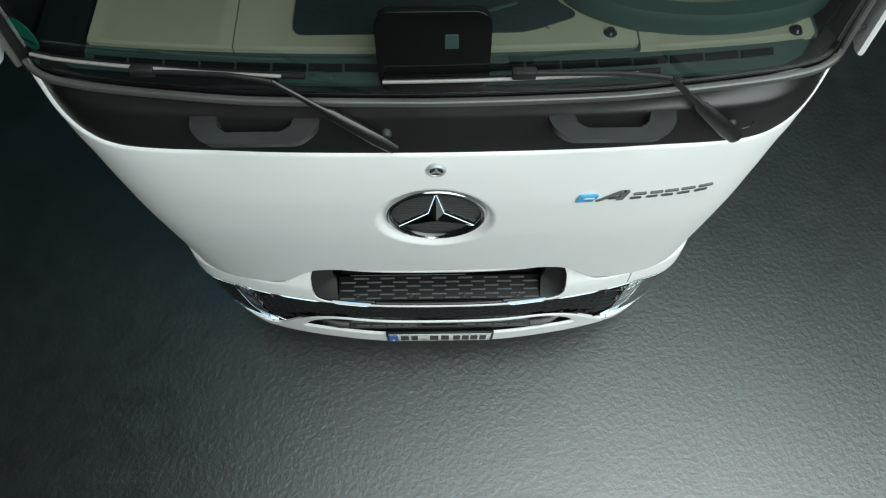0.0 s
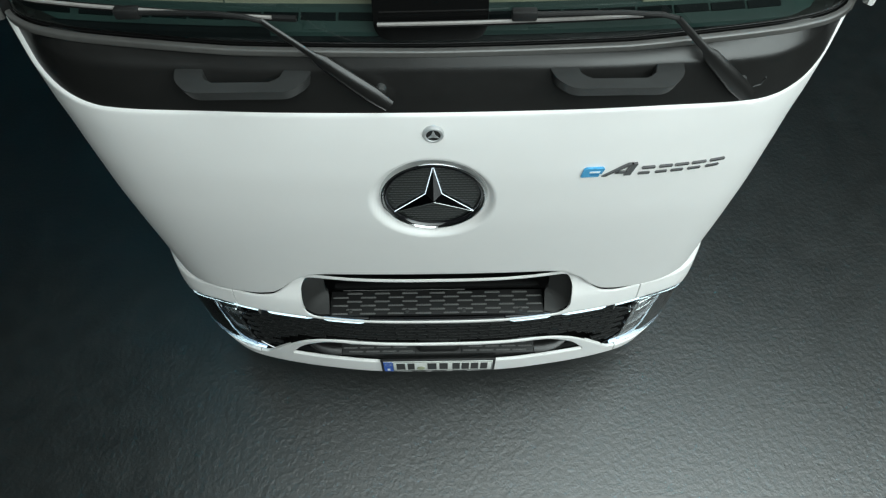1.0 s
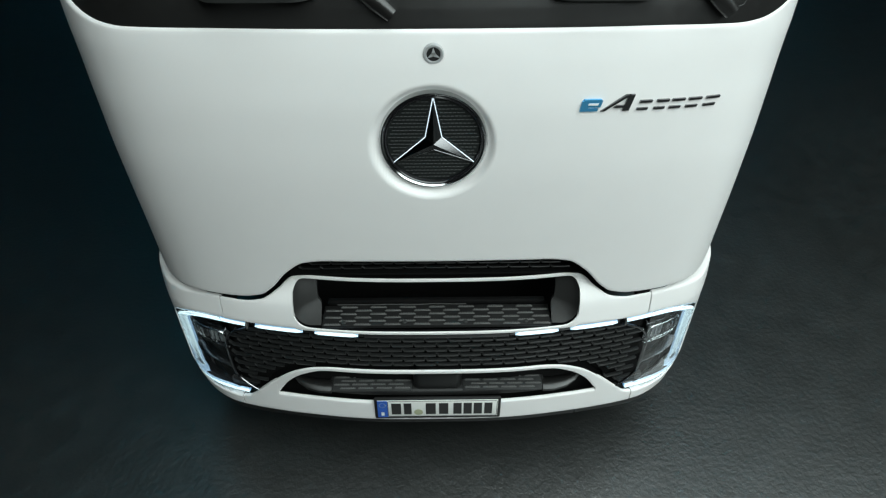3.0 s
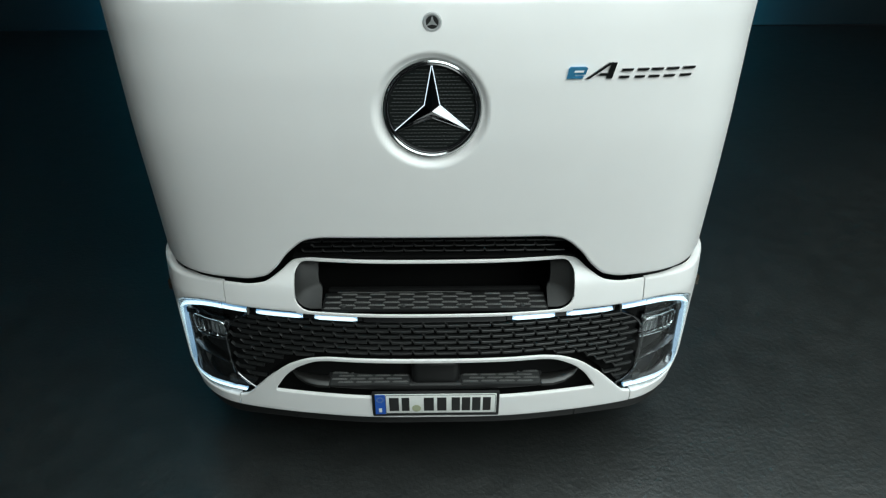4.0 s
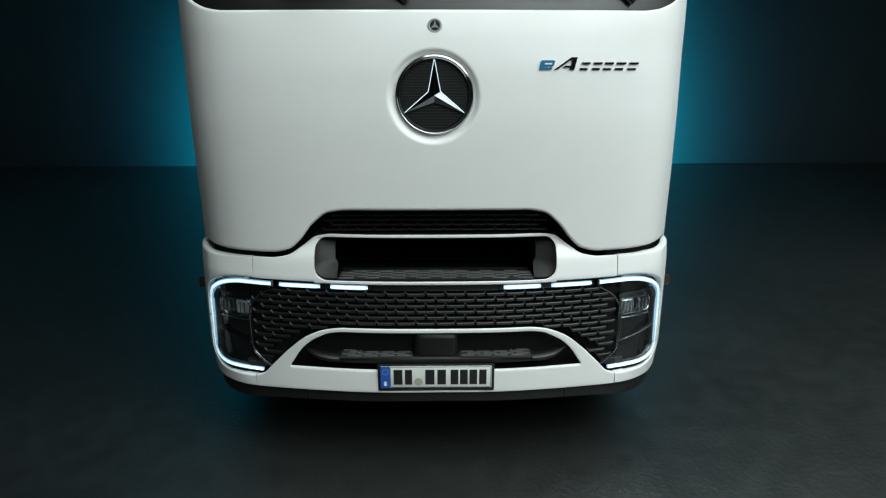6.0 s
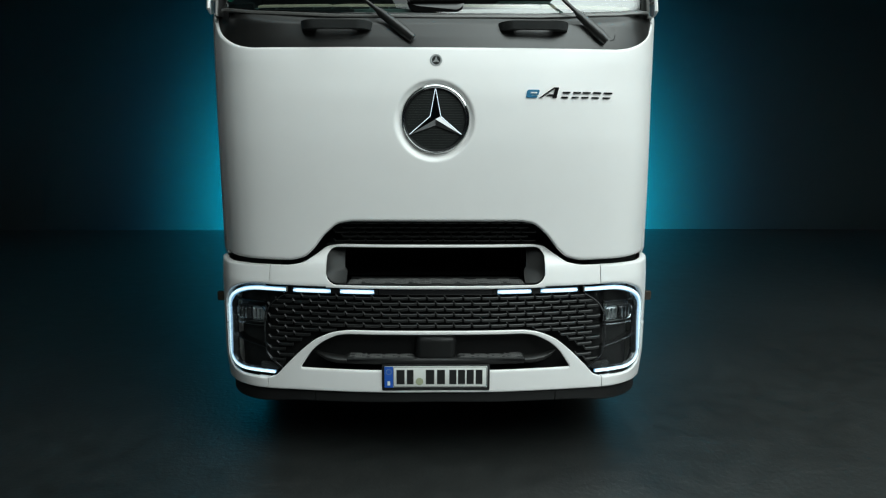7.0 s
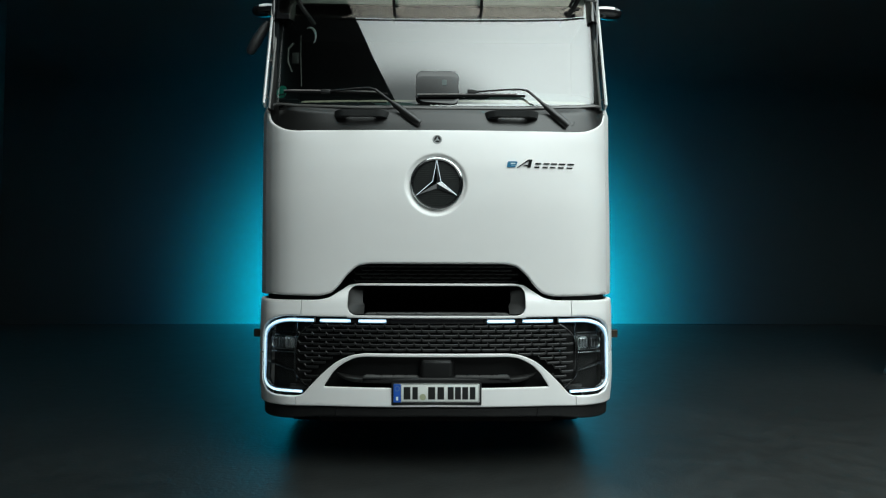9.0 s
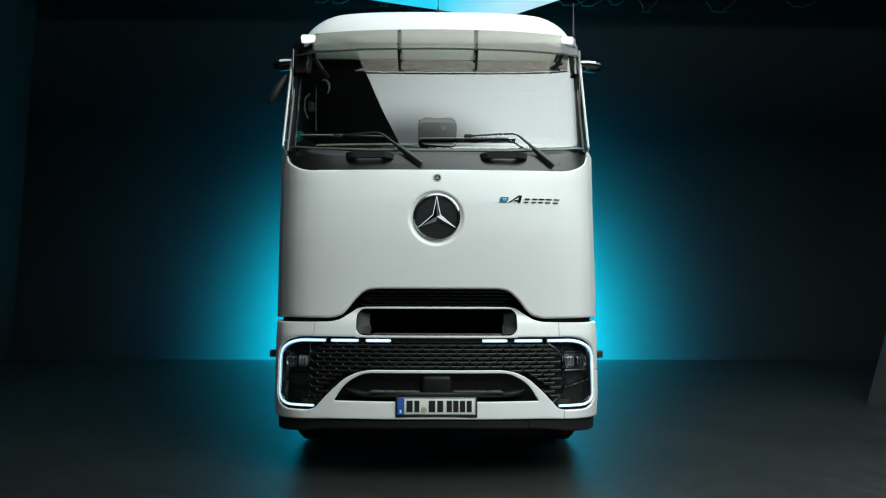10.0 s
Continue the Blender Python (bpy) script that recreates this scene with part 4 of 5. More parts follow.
part("ring", lathe(bmesh.new(), [(0.143, 0.002), (0.145, -0.006), (0.149, -0.010), (0.1535, -0.008), (0.1535, 0.012), (0.143, 0.012), (0.143, 0.002)], (ex, EY, ez), 96), gloss_black, emblem, "gloss black inner ring")
TILT_E = pose(ex, EY, ez)
for k in range(3):
    ang = math.pi / 2 + k * 2 * math.pi / 3
    tip = Vector((math.cos(ang) * 0.1515, -0.004, math.sin(ang) * 0.1515))
    ridge = Vector((0, -0.022, 0))
    for sg in (-1, 1):
        side = Vector((math.cos(ang + sg * math.pi / 3) * 0.030, -0.001, math.sin(ang + sg * math.pi / 3) * 0.030))
        bm = bmesh.new()
        v = [bm.verts.new(TILT_E @ p) for p in (tip, ridge, side, tip + Vector((0, 0.008, 0)), Vector((0, 0.004, 0)), side + Vector((0, 0.008, 0)))]
        bm.faces.new(v[:3])
        bm.faces.new(v[3:])
        for i, j in ((0, 1), (1, 2), (2, 0)):
            bm.faces.new((v[i], v[j], v[j + 3], v[i + 3]))
        part("star_facet", bm, star_metal, emblem, "bevelled mirror-black star facet", smooth=False)
        a, c = tip.lerp(side, 0.05) + Vector((0, -0.001, 0)), side + Vector((0, -0.001, 0))
        lit = (k, sg) in ((0, -1), (0, 1), (1, -1), (2, 1))      # the upper sides glow, the lower ones are plain
        part("light_edge" if lit else "bright_edge", tube(bmesh.new(), [TILT_E @ a, TILT_E @ c], 0.0013 if lit else 0.0009, 6), edge_glow if lit else ring_chrome, emblem, "thin glowing edge" if lit else "")

cell = link("cell", boxed(-0.0050, 0.0050, 0.0020, 0.006, -0.0012, 0.0012), cell_grey)
for j in range(-11, 12):
    for k in range(-11, 12):
        x, z = (k + (0.5 if j % 2 else 0)) * 0.0128, j * 0.0118
        r, th = math.hypot(x, z), math.atan2(z, x)
        arm = min(abs((th - (math.pi / 2 + q * 2 * math.pi / 3) + math.pi) % (2 * math.pi) - math.pi) for q in range(3))
        if r < 0.138 and r * math.sin(min(arm, math.pi / 2)) > 0.028 * (1 - r / 0.143) + 0.006:
            piece("cell", cell, pose(ex + x, EY, ez + z), emblem)

badge = part("badge", lathe(bmesh.new(), [(0, -0.003), (0.020, -0.003), (0.022, -0.006), (0.027, -0.006), (0.030, -0.001), (0.030, 0.008), (0, 0.008)], (0.0, cab_lean(2.05) - 0.001, 2.047), 48), badge_silver, truck, "small round silver badge")
bm = bmesh.new()
lathe(bm, [(0, -0.0042), (0.0195, -0.0042), (0.0195, -0.002), (0, -0.002)], (0.0, cab_lean(2.05) - 0.001, 2.047), 40)
part("field", bm, cheek_grey, badge)
bm = bmesh.new()
for k in range(3):
    ang = math.pi / 2 + k * 2 * math.pi / 3
    d, n = Vector((math.cos(ang), math.sin(ang))), Vector((-math.sin(ang), math.cos(ang)))
    pts = [d * 0.020, n * 0.0065, -n * 0.0065]
    prism(bm, [(p.x, 2.047 + p.y) for p in pts], cab_lean(2.05) - 0.0065, cab_lean(2.05) - 0.0045)
part("star", bm, badge_silver, badge)

# model lettering as plain shapes
def lay(x, z, out=0.0):
    s = cab_plan.of_x(x)
    X, Y, nx, ny = cab_plan.at(s)
    return pose(X + nx * out, Y + cab_lean(z) + ny * out, z, 0, 0, math.degrees(math.atan2(nx, -ny)))


lettering = part("lettering", prism(bmesh.new(), [(-0.032, -0.016), (0.020, -0.016), (0.023, -0.008), (-0.008, -0.008), (-0.006, -0.003), (0.028, -0.003), (0.034, 0.017), (0.028, 0.021), (-0.020, 0.021), (-0.027, 0.015)], -0.006, 0.002, lay(0.463, 1.890)), blue_chrome, front_panel, "raised lettering drawn as blue and dark chrome shapes")
part("letter_slot", prism(bmesh.new(), [(-0.010, 0.004), (0.020, 0.004), (0.022, 0.010), (-0.008, 0.010)], -0.0072, -0.0062, lay(0.463, 1.890)), white_paint, lettering)
SLANT = 0.35
def slanted(x0, x1, z0, z1):
    return [(x0 + SLANT * z0, z0), (x1 + SLANT * z0, z0), (x1 + SLANT * z1, z1), (x0 + SLANT * z1, z1)]


shapes = [(0.545, [[(-0.052, -0.016), (-0.040, -0.016), (0.034, 0.034), (0.020, 0.034)], [(0.014, -0.016), (0.034, -0.016), (0.046, 0.034), (0.028, 0.034)], [(-0.014, -0.006), (0.018, -0.006), (0.020, 0.001), (-0.004, 0.001)]])]
for x, w in ((0.624, 0.044), (0.676, 0.044), (0.724, 0.046), (0.776, 0.048), (0.832, 0.050)):
    shapes.append((x, [slanted(-w / 2 + 0.004, w / 2 - 0.003, 0.0070, 0.0140), slanted(-w / 2 + 0.005, w / 2 - 0.006, -0.0160, -0.0090)]))
for x, outs in shapes:
    bm = bmesh.new()
    for out in outs:
        prism(bm, out, -0.006, 0.002, lay(x, 1.889))
    part("letter_shape", bm, dark_chrome, lettering, "dark chrome block", smooth=False)

# ---- number plate ----
plate = part("number_plate", boxed(-0.274, 0.274, -0.020, -0.002, 0.414, 0.552, 0.008), black_plastic, truck, "white number plate in a black holder")
part("plate_sheet", boxed(-0.260, 0.260, -0.023, -0.018, 0.434, 0.545, 0.003), plate_white, plate, "white reflective plate")
part("plate_band", boxed(-0.2595, -0.216, -0.0245, -0.0225, 0.4345, 0.5445), plate_blue, plate, "blue band")
for x0, x1 in ((-0.199, -0.158), (-0.146, -0.113), (-0.051, -0.008), (0.006, 0.046), (0.068, 0.104), (0.112, 0.148), (0.156, 0.192), (0.202, 0.236)):
    part("plate_bar", boxed(x0, x1, -0.0243, -0.0225, 0.452, 0.527), plate_black, plate)
part("plate_seal", lathe(bmesh.new(), [(0, -0.0243), (0.019, -0.0243), (0.019, -0.022), (0, -0.022)], (-0.083, 0, 0.466), 24), seal_yellow, plate)
edge_line = rounded([(0.02, 0.5415), (0.2565, 0.5415), (0.2565, 0.4375), (-0.2145, 0.4375), (-0.2145, 0.5415), (0.02, 0.5415)], 0.008, 4)[:-1]
part("plate_rim", tube(bmesh.new(), [(x, -0.0232, z) for x, z in edge_line], 0.0013, 6, closed=True), plate_black, plate, "thin black rim line")
ring = [(-0.238 + 0.0135 * math.cos(a), -0.0246, 0.5165 + 0.0135 * math.sin(a)) for a in [math.pi * k / 6 for k in range(12)]]
for p in ring:
    part("band_dot", boxed(p[0] - 0.0016, p[0] + 0.0016, -0.0252, -0.0243, p[2] - 0.0016, p[2] + 0.0016), seal_yellow, plate)
part("band_bar", boxed(-0.2445, -0.2315, -0.0252, -0.0243, 0.446, 0.468), plate_white, plate, "pale bar")
for k in range(3):
    part("holder_bar", boxed(-0.13 + k * 0.10, -0.13 + k * 0.10 + 0.07, -0.0215, -0.0195, 0.4205, 0.4275), grey_plastic, plate)

# ---- grab handles, wipers ----
def grab_handle(x0, x1):
    """A flat moulded loop: a straight bar in front with two broad feet swept back to the panel."""
    h = (x1 - x0) / 2
    outer = rounded([(-h, 0.0), (-h + 0.012, 0.062), (-h + 0.052, 0.108), (h - 0.052, 0.108), (h - 0.012, 0.062), (h, 0.0)], 0.026, 5)
    inner = rounded([(h - 0.072, 0.0), (h - 0.086, 0.068), (-h + 0.086, 0.068), (-h + 0.072, 0.0)], 0.020, 5)
    bm = bmesh.new()
    top, low = [], []
    for x, v in outer + inner:
        y = 0.104 - 0.90 * v
        top.append(bm.verts.new(((x0 + x1) / 2 + x, y, 2.226 + 0.02 * v)))
        low.append(bm.verts.new(((x0 + x1) / 2 + x * 0.97, y + 0.012 * min(1.0, v / 0.09), 2.192)))
    n = len(top)
    bm.faces.new(top)
    bm.faces.new(low[::-1])
    for i in range(n):
        bm.faces.new((top[i], low[i], low[(i + 1) % n], top[(i + 1) % n]))
    rim = [e for e in bm.edges if (e.verts[0] in top) == (e.verts[1] in top)]
    bmesh.ops.bevel(bm, geom=rim, offset=0.0045, segments=2, affect="EDGES", profile=0.5)
    bmesh.ops.triangulate(bm, faces=[f for f in bm.faces if len(f.verts) > 4])
    return bm


for x0, x1 in ((-0.655, -0.300), (0.295, 0.645)):
    part("grab_handle", grab_handle(x0, x1), grey_plastic, truck, "matt dark grey grab handle", angle=35)


def wiper(foot, knee, clip, blade0, blade1):
    arm = part("wiper", tube(bmesh.new(), [foot, Vector(foot).lerp(Vector(knee), 0.15), Vector(foot).lerp(Vector(knee), 0.55), Vector(foot).lerp(Vector(knee), 0.62), knee], [0.020, 0.025, 0.019, 0.010, 0.008], 10, 0.62), scuttle_black, truck, "black windscreen wiper")
    k, c = Vector(knee), Vector(clip)
    part("arm_rod", tube(bmesh.new(), [k, k.lerp(c, 0.12) + Vector((0, -0.004, 0.012)), k.lerp(c, 0.35) + Vector((0, 0, 0.012)), c], 0.006, 8), black_plastic, arm)
    part("blade_clip", boxed(c.x - 0.03, c.x + 0.03, c.y - 0.012, c.y + 0.012, c.z - 0.013, c.z + 0.013, 0.005), black_plastic, arm)
    a, b = Vector(blade0), Vector(blade1)
    n = 12
    bl = []
    for i in range(n + 1):
        p = a.lerp(b, i / n)
        s = cab_plan.of_x(p.x)
        X, Y, nx, ny = glass_plan.at(s)
        p.y = Y + screen_lean(p.z) - 0.006
        bl.append(p)
    part("blade", tube(bmesh.new(), bl, 0.008, 6), rubber, arm, "black rubber blade")
    part("blade_spine", tube(bmesh.new(), [p + Vector((0, -0.010, 0.009)) for p in bl[:-1]], 0.0046, 6), spine_grey, arm, "bright worn spine")
    f = Vector(foot)
    part("pivot_cap", lathe(bmesh.new(), [(0, -0.012), (0.010, -0.010), (0.014, -0.004), (0.015, 0.02), (0, 0.02)], (f.x - 0.020, f.y + 0.028, f.z + 0.030), 24), grey_plastic, arm)
    hose = [f + Vector((0.0, 0.035, 0.02)), f + Vector((0.022, 0.028, 0.006)), f + Vector((0.040, 0.030, 0.012)), f + Vector((0.046, 0.034, 0.030)), f + Vector((0.040, 0.040, 0.044))]
    part("washer_hose", tube(bmesh.new(), hose, 0.0026, 6), grey_plastic, arm)
    return arm


wiper((-0.112, 0.035, 2.150), (-0.395, 0.085, 2.375), (-0.715, 0.125, 2.372), (-0.99, 0.2, 2.380), (-0.32, 0.2, 2.356))
wiper((0.825, 0.060, 2.145), (0.578, 0.085, 2.370), (0.220, 0.105, 2.370), (-0.128, 0.2, 2.341), (0.562, 0.2, 2.350))

# ---- sun visor ----
visor_plan = Plan([(0, 0.075), (0.5, 0.095), (0.85, 0.145), (1.0, 0.19), (1.05, 0.215)])
visor = part("sun_visor", strip(visor_plan, -visor_plan.end, visor_plan.end, lambda s: 3.016, lambda s: 3.206, lambda z, s: (z - 3.0) * 0.55, 60, 8, 0.005, 0.003), smoked, truck, "smoked translucent sun visor")
part("visor_rim", tube(bmesh.new(), [(visor_plan.at(s)[0], visor_plan.at(s)[1] + 0.005, 3.007) for s in np.linspace(-visor_plan.end, visor_plan.end, 40)], 0.006, 6), grey_plastic, visor)
for x in (-0.285, 0.285):
    part("visor_bracket", tube(bmesh.new(), [(x, 0.10, 3.02), (x, 0.16, 2.975), (x, 0.285, 2.885)], 0.011, 6), black_plastic, visor, "black visor stay")
    part("visor_stay", boxed(x - 0.016, x + 0.016, 0.185, 0.205, 3.02, 3.20, 0.006), grey_plastic, visor)
    part("stay_bolt", lathe(bmesh.new(), [(0, -0.008), (0.008, -0.006), (0.011, 0), (0, 0)], (x, 0.088, 3.045), 12), grey_plastic, visor)
for sg in (-1, 1):
    part("visor_arm", tube(bmesh.new(), [(sg * 0.93, 0.20, 3.03), (sg * 0.90, 0.24, 2.97), (sg * 0.83, 0.33, 2.885)], 0.016, 6), black_plastic, visor)
    wing = strip(visor_plan, *sorted((sg * visor_plan.of_x(0.90), sg * visor_plan.end)), lambda s: 2.945 + 0.30 * (1.05 - abs(visor_plan.at(s)[0])), lambda s: 3.012, lambda z, s: 0.02 + (3.016 - z) * 0.5, 12, 4, 0.004, 0.001)
    if sg < 0:
        part("visor_wing", wing, smoked, visor, "smoked corner flap")
    else:
        wing.free()
        part("visor_hook", tube(bmesh.new(), [(0.895, 0.215, 3.02), (0.875, 0.235, 2.985), (0.905, 0.245, 2.965), (0.935, 0.25, 2.972)], 0.012, 8), black_plastic, visor)
    part("lamp_pod", boxed(sg * 0.985 - 0.055, sg * 0.985 + 0.055, 0.250, 0.30, 3.07, 3.175, 0.02), gloss_black, visor)
    inner = 0.945 if sg < 0 else 1.010
    part("corner_cover", loft([[(CX + sg * (x + 0.018 * (3.0 - z)), y + 0.17 * (z - 3.0), z) for x, y in ((inner, 0.335), (inner + 0.03, 0.285), (1.055, 0.285), (1.090, 0.32), (1.105, 0.42), (1.04, 0.45))] for z in (2.90, 2.915, 3.0, 3.08, 3.14, 3.155)]), gloss_black, truck, "black corner cover beside the visor", angle=30)
    big = 0.052 if sg < 0 else 0.046
    part("marker_lamp", boxed(sg * 0.972 - big, sg * 0.972 + big, 0.232, 0.262, 3.150 - 0.62 * big, 3.150 + 0.62 * big, 0.013), lamp_glow, visor, "lit white marker lamp")

# ---- mirrors, antennas, small parts ----
for sg in (-1, 1):
    def pod(top, low):
        """Sections of the streamlined mirror arm, from the cab out to its rounded tip."""
        out = []
        for x, r in ((1.09, 0.75), (1.13, 0.9), (1.18, 1.0), (1.235, 1.0), (1.268, 0.86), (1.288, 0.6), (1.297, 0.25)):
            drop = 0.020 * ((x - 1.10) / 0.22) ** 2
            out.append([(sg * x, 0.50 + 0.065 * r * math.cos(q), 3.062 - drop + (top if math.sin(q) > 0 else low) * r * math.sin(q)) for q in [2 * math.pi * j / 16 for j in range(16)]])
        return out
    cam_arm = part("mirror_camera", loft(pod(0.026, 0.050)), gloss_black, truck, "black mirror camera arm", angle=50)
    cap_rows = [[(x, y, z + 0.002) for x, y, z in row[:9]] + [(x, y, z - 0.004) for x, y, z in row[8::-1]] for row in pod(0.027, 0.050)[:4]]
    part("camera_cap", loft(cap_rows), white_paint, cam_arm, "white painted cap", angle=50)
    part("bumper_sensor", lathe(bmesh.new(), [(0, -0.006), (0.007, -0.005), (0.010, 0), (0, 0)], (0, 0, 0), 14), grey_plastic, truck).matrix_basis = pose(sg * 1.186, 0.42, 0.565, 0, 0, sg * 80)
    part("side_marker", boxed(min(sg * 1.16, sg * 1.242), max(sg * 1.16, sg * 1.242), 0.44, 0.475, 0.778, 0.832, 0.008), amber, truck, "small side marker")
    wheel = part("wheel", lathe(bmesh.new(), [(0.20, -0.13), (0.30, -0.17), (0.46, -0.17), (0.50, -0.13), (0.505, 0), (0.50, 0.13), (0.46, 0.17), (0.30, 0.17), (0.20, 0.13), (0.20, -0.13)], (0, 0, 0), 64), rubber, truck, "black rubber front tyre")
    wheel.matrix_basis = pose(sg * 1.01, 1.42, 0.505, 0, 0, 90)
# near-black block: the shade behind the bumper is put into its colour
part("front_shade_block", boxed(-0.80, 0.80, 0.45, 1.95, 0.20, 0.9, 0.03), dark_cavity, truck, "near-black block standing for the shade under the cab")
head_line = [((-1.165, 0.42, 2.935), 0.020), ((-1.185, 0.42, 2.90), 0.040), ((-1.205, 0.41, 2.86), 0.050), ((-1.245, 0.40, 2.78), 0.052), ((-1.275, 0.395, 2.72), 0.046), ((-1.285, 0.395, 2.70), 0.030)]
part("kerb_mirror", tube(bmesh.new(), [p for p, r in head_line], [0.70 * r for p, r in head_line], 14), black_plastic, truck, "black kerb mirror")
part("mirror_stem", tube(bmesh.new(), [(-1.21, 0.47, 2.86), (-1.17, 0.45, 2.93), (-1.12, 0.42, 2.97)], 0.016, 8), black_plastic, truck)
ant = part("antenna", lathe(bmesh.new(), [(0, -0.03), (0.03, -0.03), (0.02, 0.0), (0.008, 0.02), (0, 0.02)], (0, 0, 0), 20), black_plastic, truck, "short black roof antenna")
ant.matrix_basis = pose(0.0, 0.50, 3.50, 90)
part("antenna_rod", tube(bmesh.new(), [(0, 0, 0), (0, 0.16, 0)], [0.005, 0.003], 6), grey_plastic, ant)
part("whip_antenna", tube(bmesh.new(), [(1.06, 0.42, 3.12), (1.06, 0.42, 3.28), (1.065, 0.43, 3.54)], [0.009, 0.007, 0.003], 6), grey_plastic, truck, "thin whip antenna")
# added solid down to the floor, so the cyan floods don't leak forward
part("underbody_light_block", boxed(-1.12, 1.12, 1.95, 5.2, 0.004, 1.05, 0.03), dark_cavity, truck, "dark underbody block, added to keep the rear light off the floor")

# ---- dashboard behind the glass ----
for sg in (-1, 1):
    part("side_lining", boxed(min(CX + sg * 1.05, CX + sg * 1.074), max(CX + sg * 1.05, CX + sg * 1.074), 0.30, 2.15, 2.0, 3.08, 0.004), dash_dark, truck, "dark cab side lining")
def slab(name, x0, x1, d0, d1, z0, z1, mat, parent, label="", edge=0.006, cols=40, dz=0.0):
    """A slab that follows the glass: from d0 to d1 metres behind it at its foot; dz lifts its rear edge."""
    bm = bmesh.new()
    rings = []
    for k in range(cols + 1):
        x = x0 + (x1 - x0) * k / cols
        f = glass_plan.at(glass_plan.of_x(x))[1] + 0.150
        sec = [(d0, z0), (d0, z1 - edge), (d0 + edge, z1), (d1 - edge, z1 + dz), (d1, z1 + dz - edge), (d1, z0)]
        if k in (0, cols):
            sec = [(d, min(z, z1 - edge * 0.5)) for d, z in sec]
        rings.append([bm.verts.new((x, f + d, z)) for d, z in sec])
    for a, b in zip(rings, rings[1:]):
        for j in range(6):
            bm.faces.new((a[j], b[j], b[(j + 1) % 6], a[(j + 1) % 6]))
    bm.faces.new(rings[0])
    bm.faces.new(rings[-1][::-1])
    return part(name, bm, mat, parent, label)


dash = slab("dashboard", -1.02, 1.01, 0.046, 0.60, 2.05, 2.330, dash_grey, truck, "grey dashboard top with beige trim", 0.015)
slab("dash_lip", -1.03, 1.02, -0.022, 0.012, 2.10, 2.285, dash_dark, dash)
slab("vent_strip", -1.02, 1.01, -0.012, 0.048, 2.10, 2.302, dash_grey, dash, "sloping vent strip below the glass", 0.004, 40, 0.026)
slab("dash_west_strip", -1.03, -0.40, -0.019, 0.004, 2.10, 2.306, dash_dark, dash, "black strip in front of the west air vents", 0.008)
slab("dash_end", -1.03, -0.905, 0.012, 0.62, 2.10, 2.350, dash_dark, dash, "dark end of the dashboard", 0.01, 8)
for x0, x1, d0, d1 in ((-0.895, -0.519, 0.058, 0.62), (-0.515, 0.525, 0.058, 0.62), (0.529, 0.985, 0.042, 0.50)):
    slab("beige_panel", x0, x1, d0, d1, 2.32, 2.346, beige_trim, dash, "beige trim panel", 0.006, 16)
outline = rounded([(-0.05, 0.256), (0.24, 0.257), (0.385, 0.312), (0.318, 0.365), (0.285, 0.72), (-0.358, 0.72), (-0.367, 0.256), (-0.05, 0.256)], 0.035, 5)[:-1]
part("storage_mat", prism(bmesh.new(), outline, -2.3505, -2.335, pose(0, 0, 0, -90)), mat_cloth, dash, "dark quilted storage mat", smooth=False)
rib = link("mat_rib", boxed(-0.075, 0.075, -0.0012, 0.0012, 0, 0.0016), mat_cloth)
for y in (0.305, 0.385, 0.465):
    for k in range(14):
        for turn in (32, -32):
            piece("mat_rib", rib, pose(-0.285 + k * 0.040, y, 2.3500, 0, 0, turn), dash)
part("mat_bar", boxed(-0.045, 0.045, -0.005, 0.005, 0, 0.004, 0.002, pose(0.178, 0.338, 2.351, 0, 0, 20)), dash_grey, dash, "slim grey-green bar")
bm = bmesh.new()
rings = []
for k in range(25):
    a = math.pi * k / 24
    rings.append([bm.verts.new((0.70 - 0.40 * math.cos(a) * q, 0.56 - (0.34 * q - 0.02) * math.sin(a) ** 0.6, z)) for q, z in ((1.0, 2.34), (1.0, 2.385), (0.97, 2.405), (0.86, 2.41), (0.80, 2.39))])
for a, b in zip(rings, rings[1:]):
    for j in range(4):
        bm.faces.new((a[j], b[j], b[j + 1], a[j + 1]))
part("instrument_hood", bm, dash_grey, dash, "grey rounded instrument hood")
part("display", boxed(0.50, 0.86, 0.36, 0.40, 2.36, 2.42, 0.01), dash_dark, dash)
slot = link("vent_slot", boxed(-0.043, 0.043, -0.010, 0.010, -0.002, 0.003), dash_dark)
for k in range(-9, 10):
    if abs(k) > 0:
        x = k * 0.093
        piece("vent_slot", slot, pose(x, glass_plan.at(glass_plan.of_x(x))[1] + 0.150 + 0.021, 2.3170, 23.4, 0, 8 * x), dash)
for x, d in ((0.455, 0.095), (0.935, 0.056)):
    cap = part("dash_sensor", lathe(bmesh.new(), [(0, -0.012), (0.010, -0.010), (0.014, -0.004), (0.018, 0), (0, 0)], (0, 0, 0), 20), gloss_black, dash)
    cap.matrix_basis = pose(x, glass_plan.at(glass_plan.of_x(x))[1] + 0.150 + d, 2.346, -90)
for x in (-0.29, 0.27):
    slab("hatch", x - 0.030, x + 0.030, -0.010, 0.006, 2.29, 2.3065, dash_grey, dash, "", 0.003, 8, 0.007)

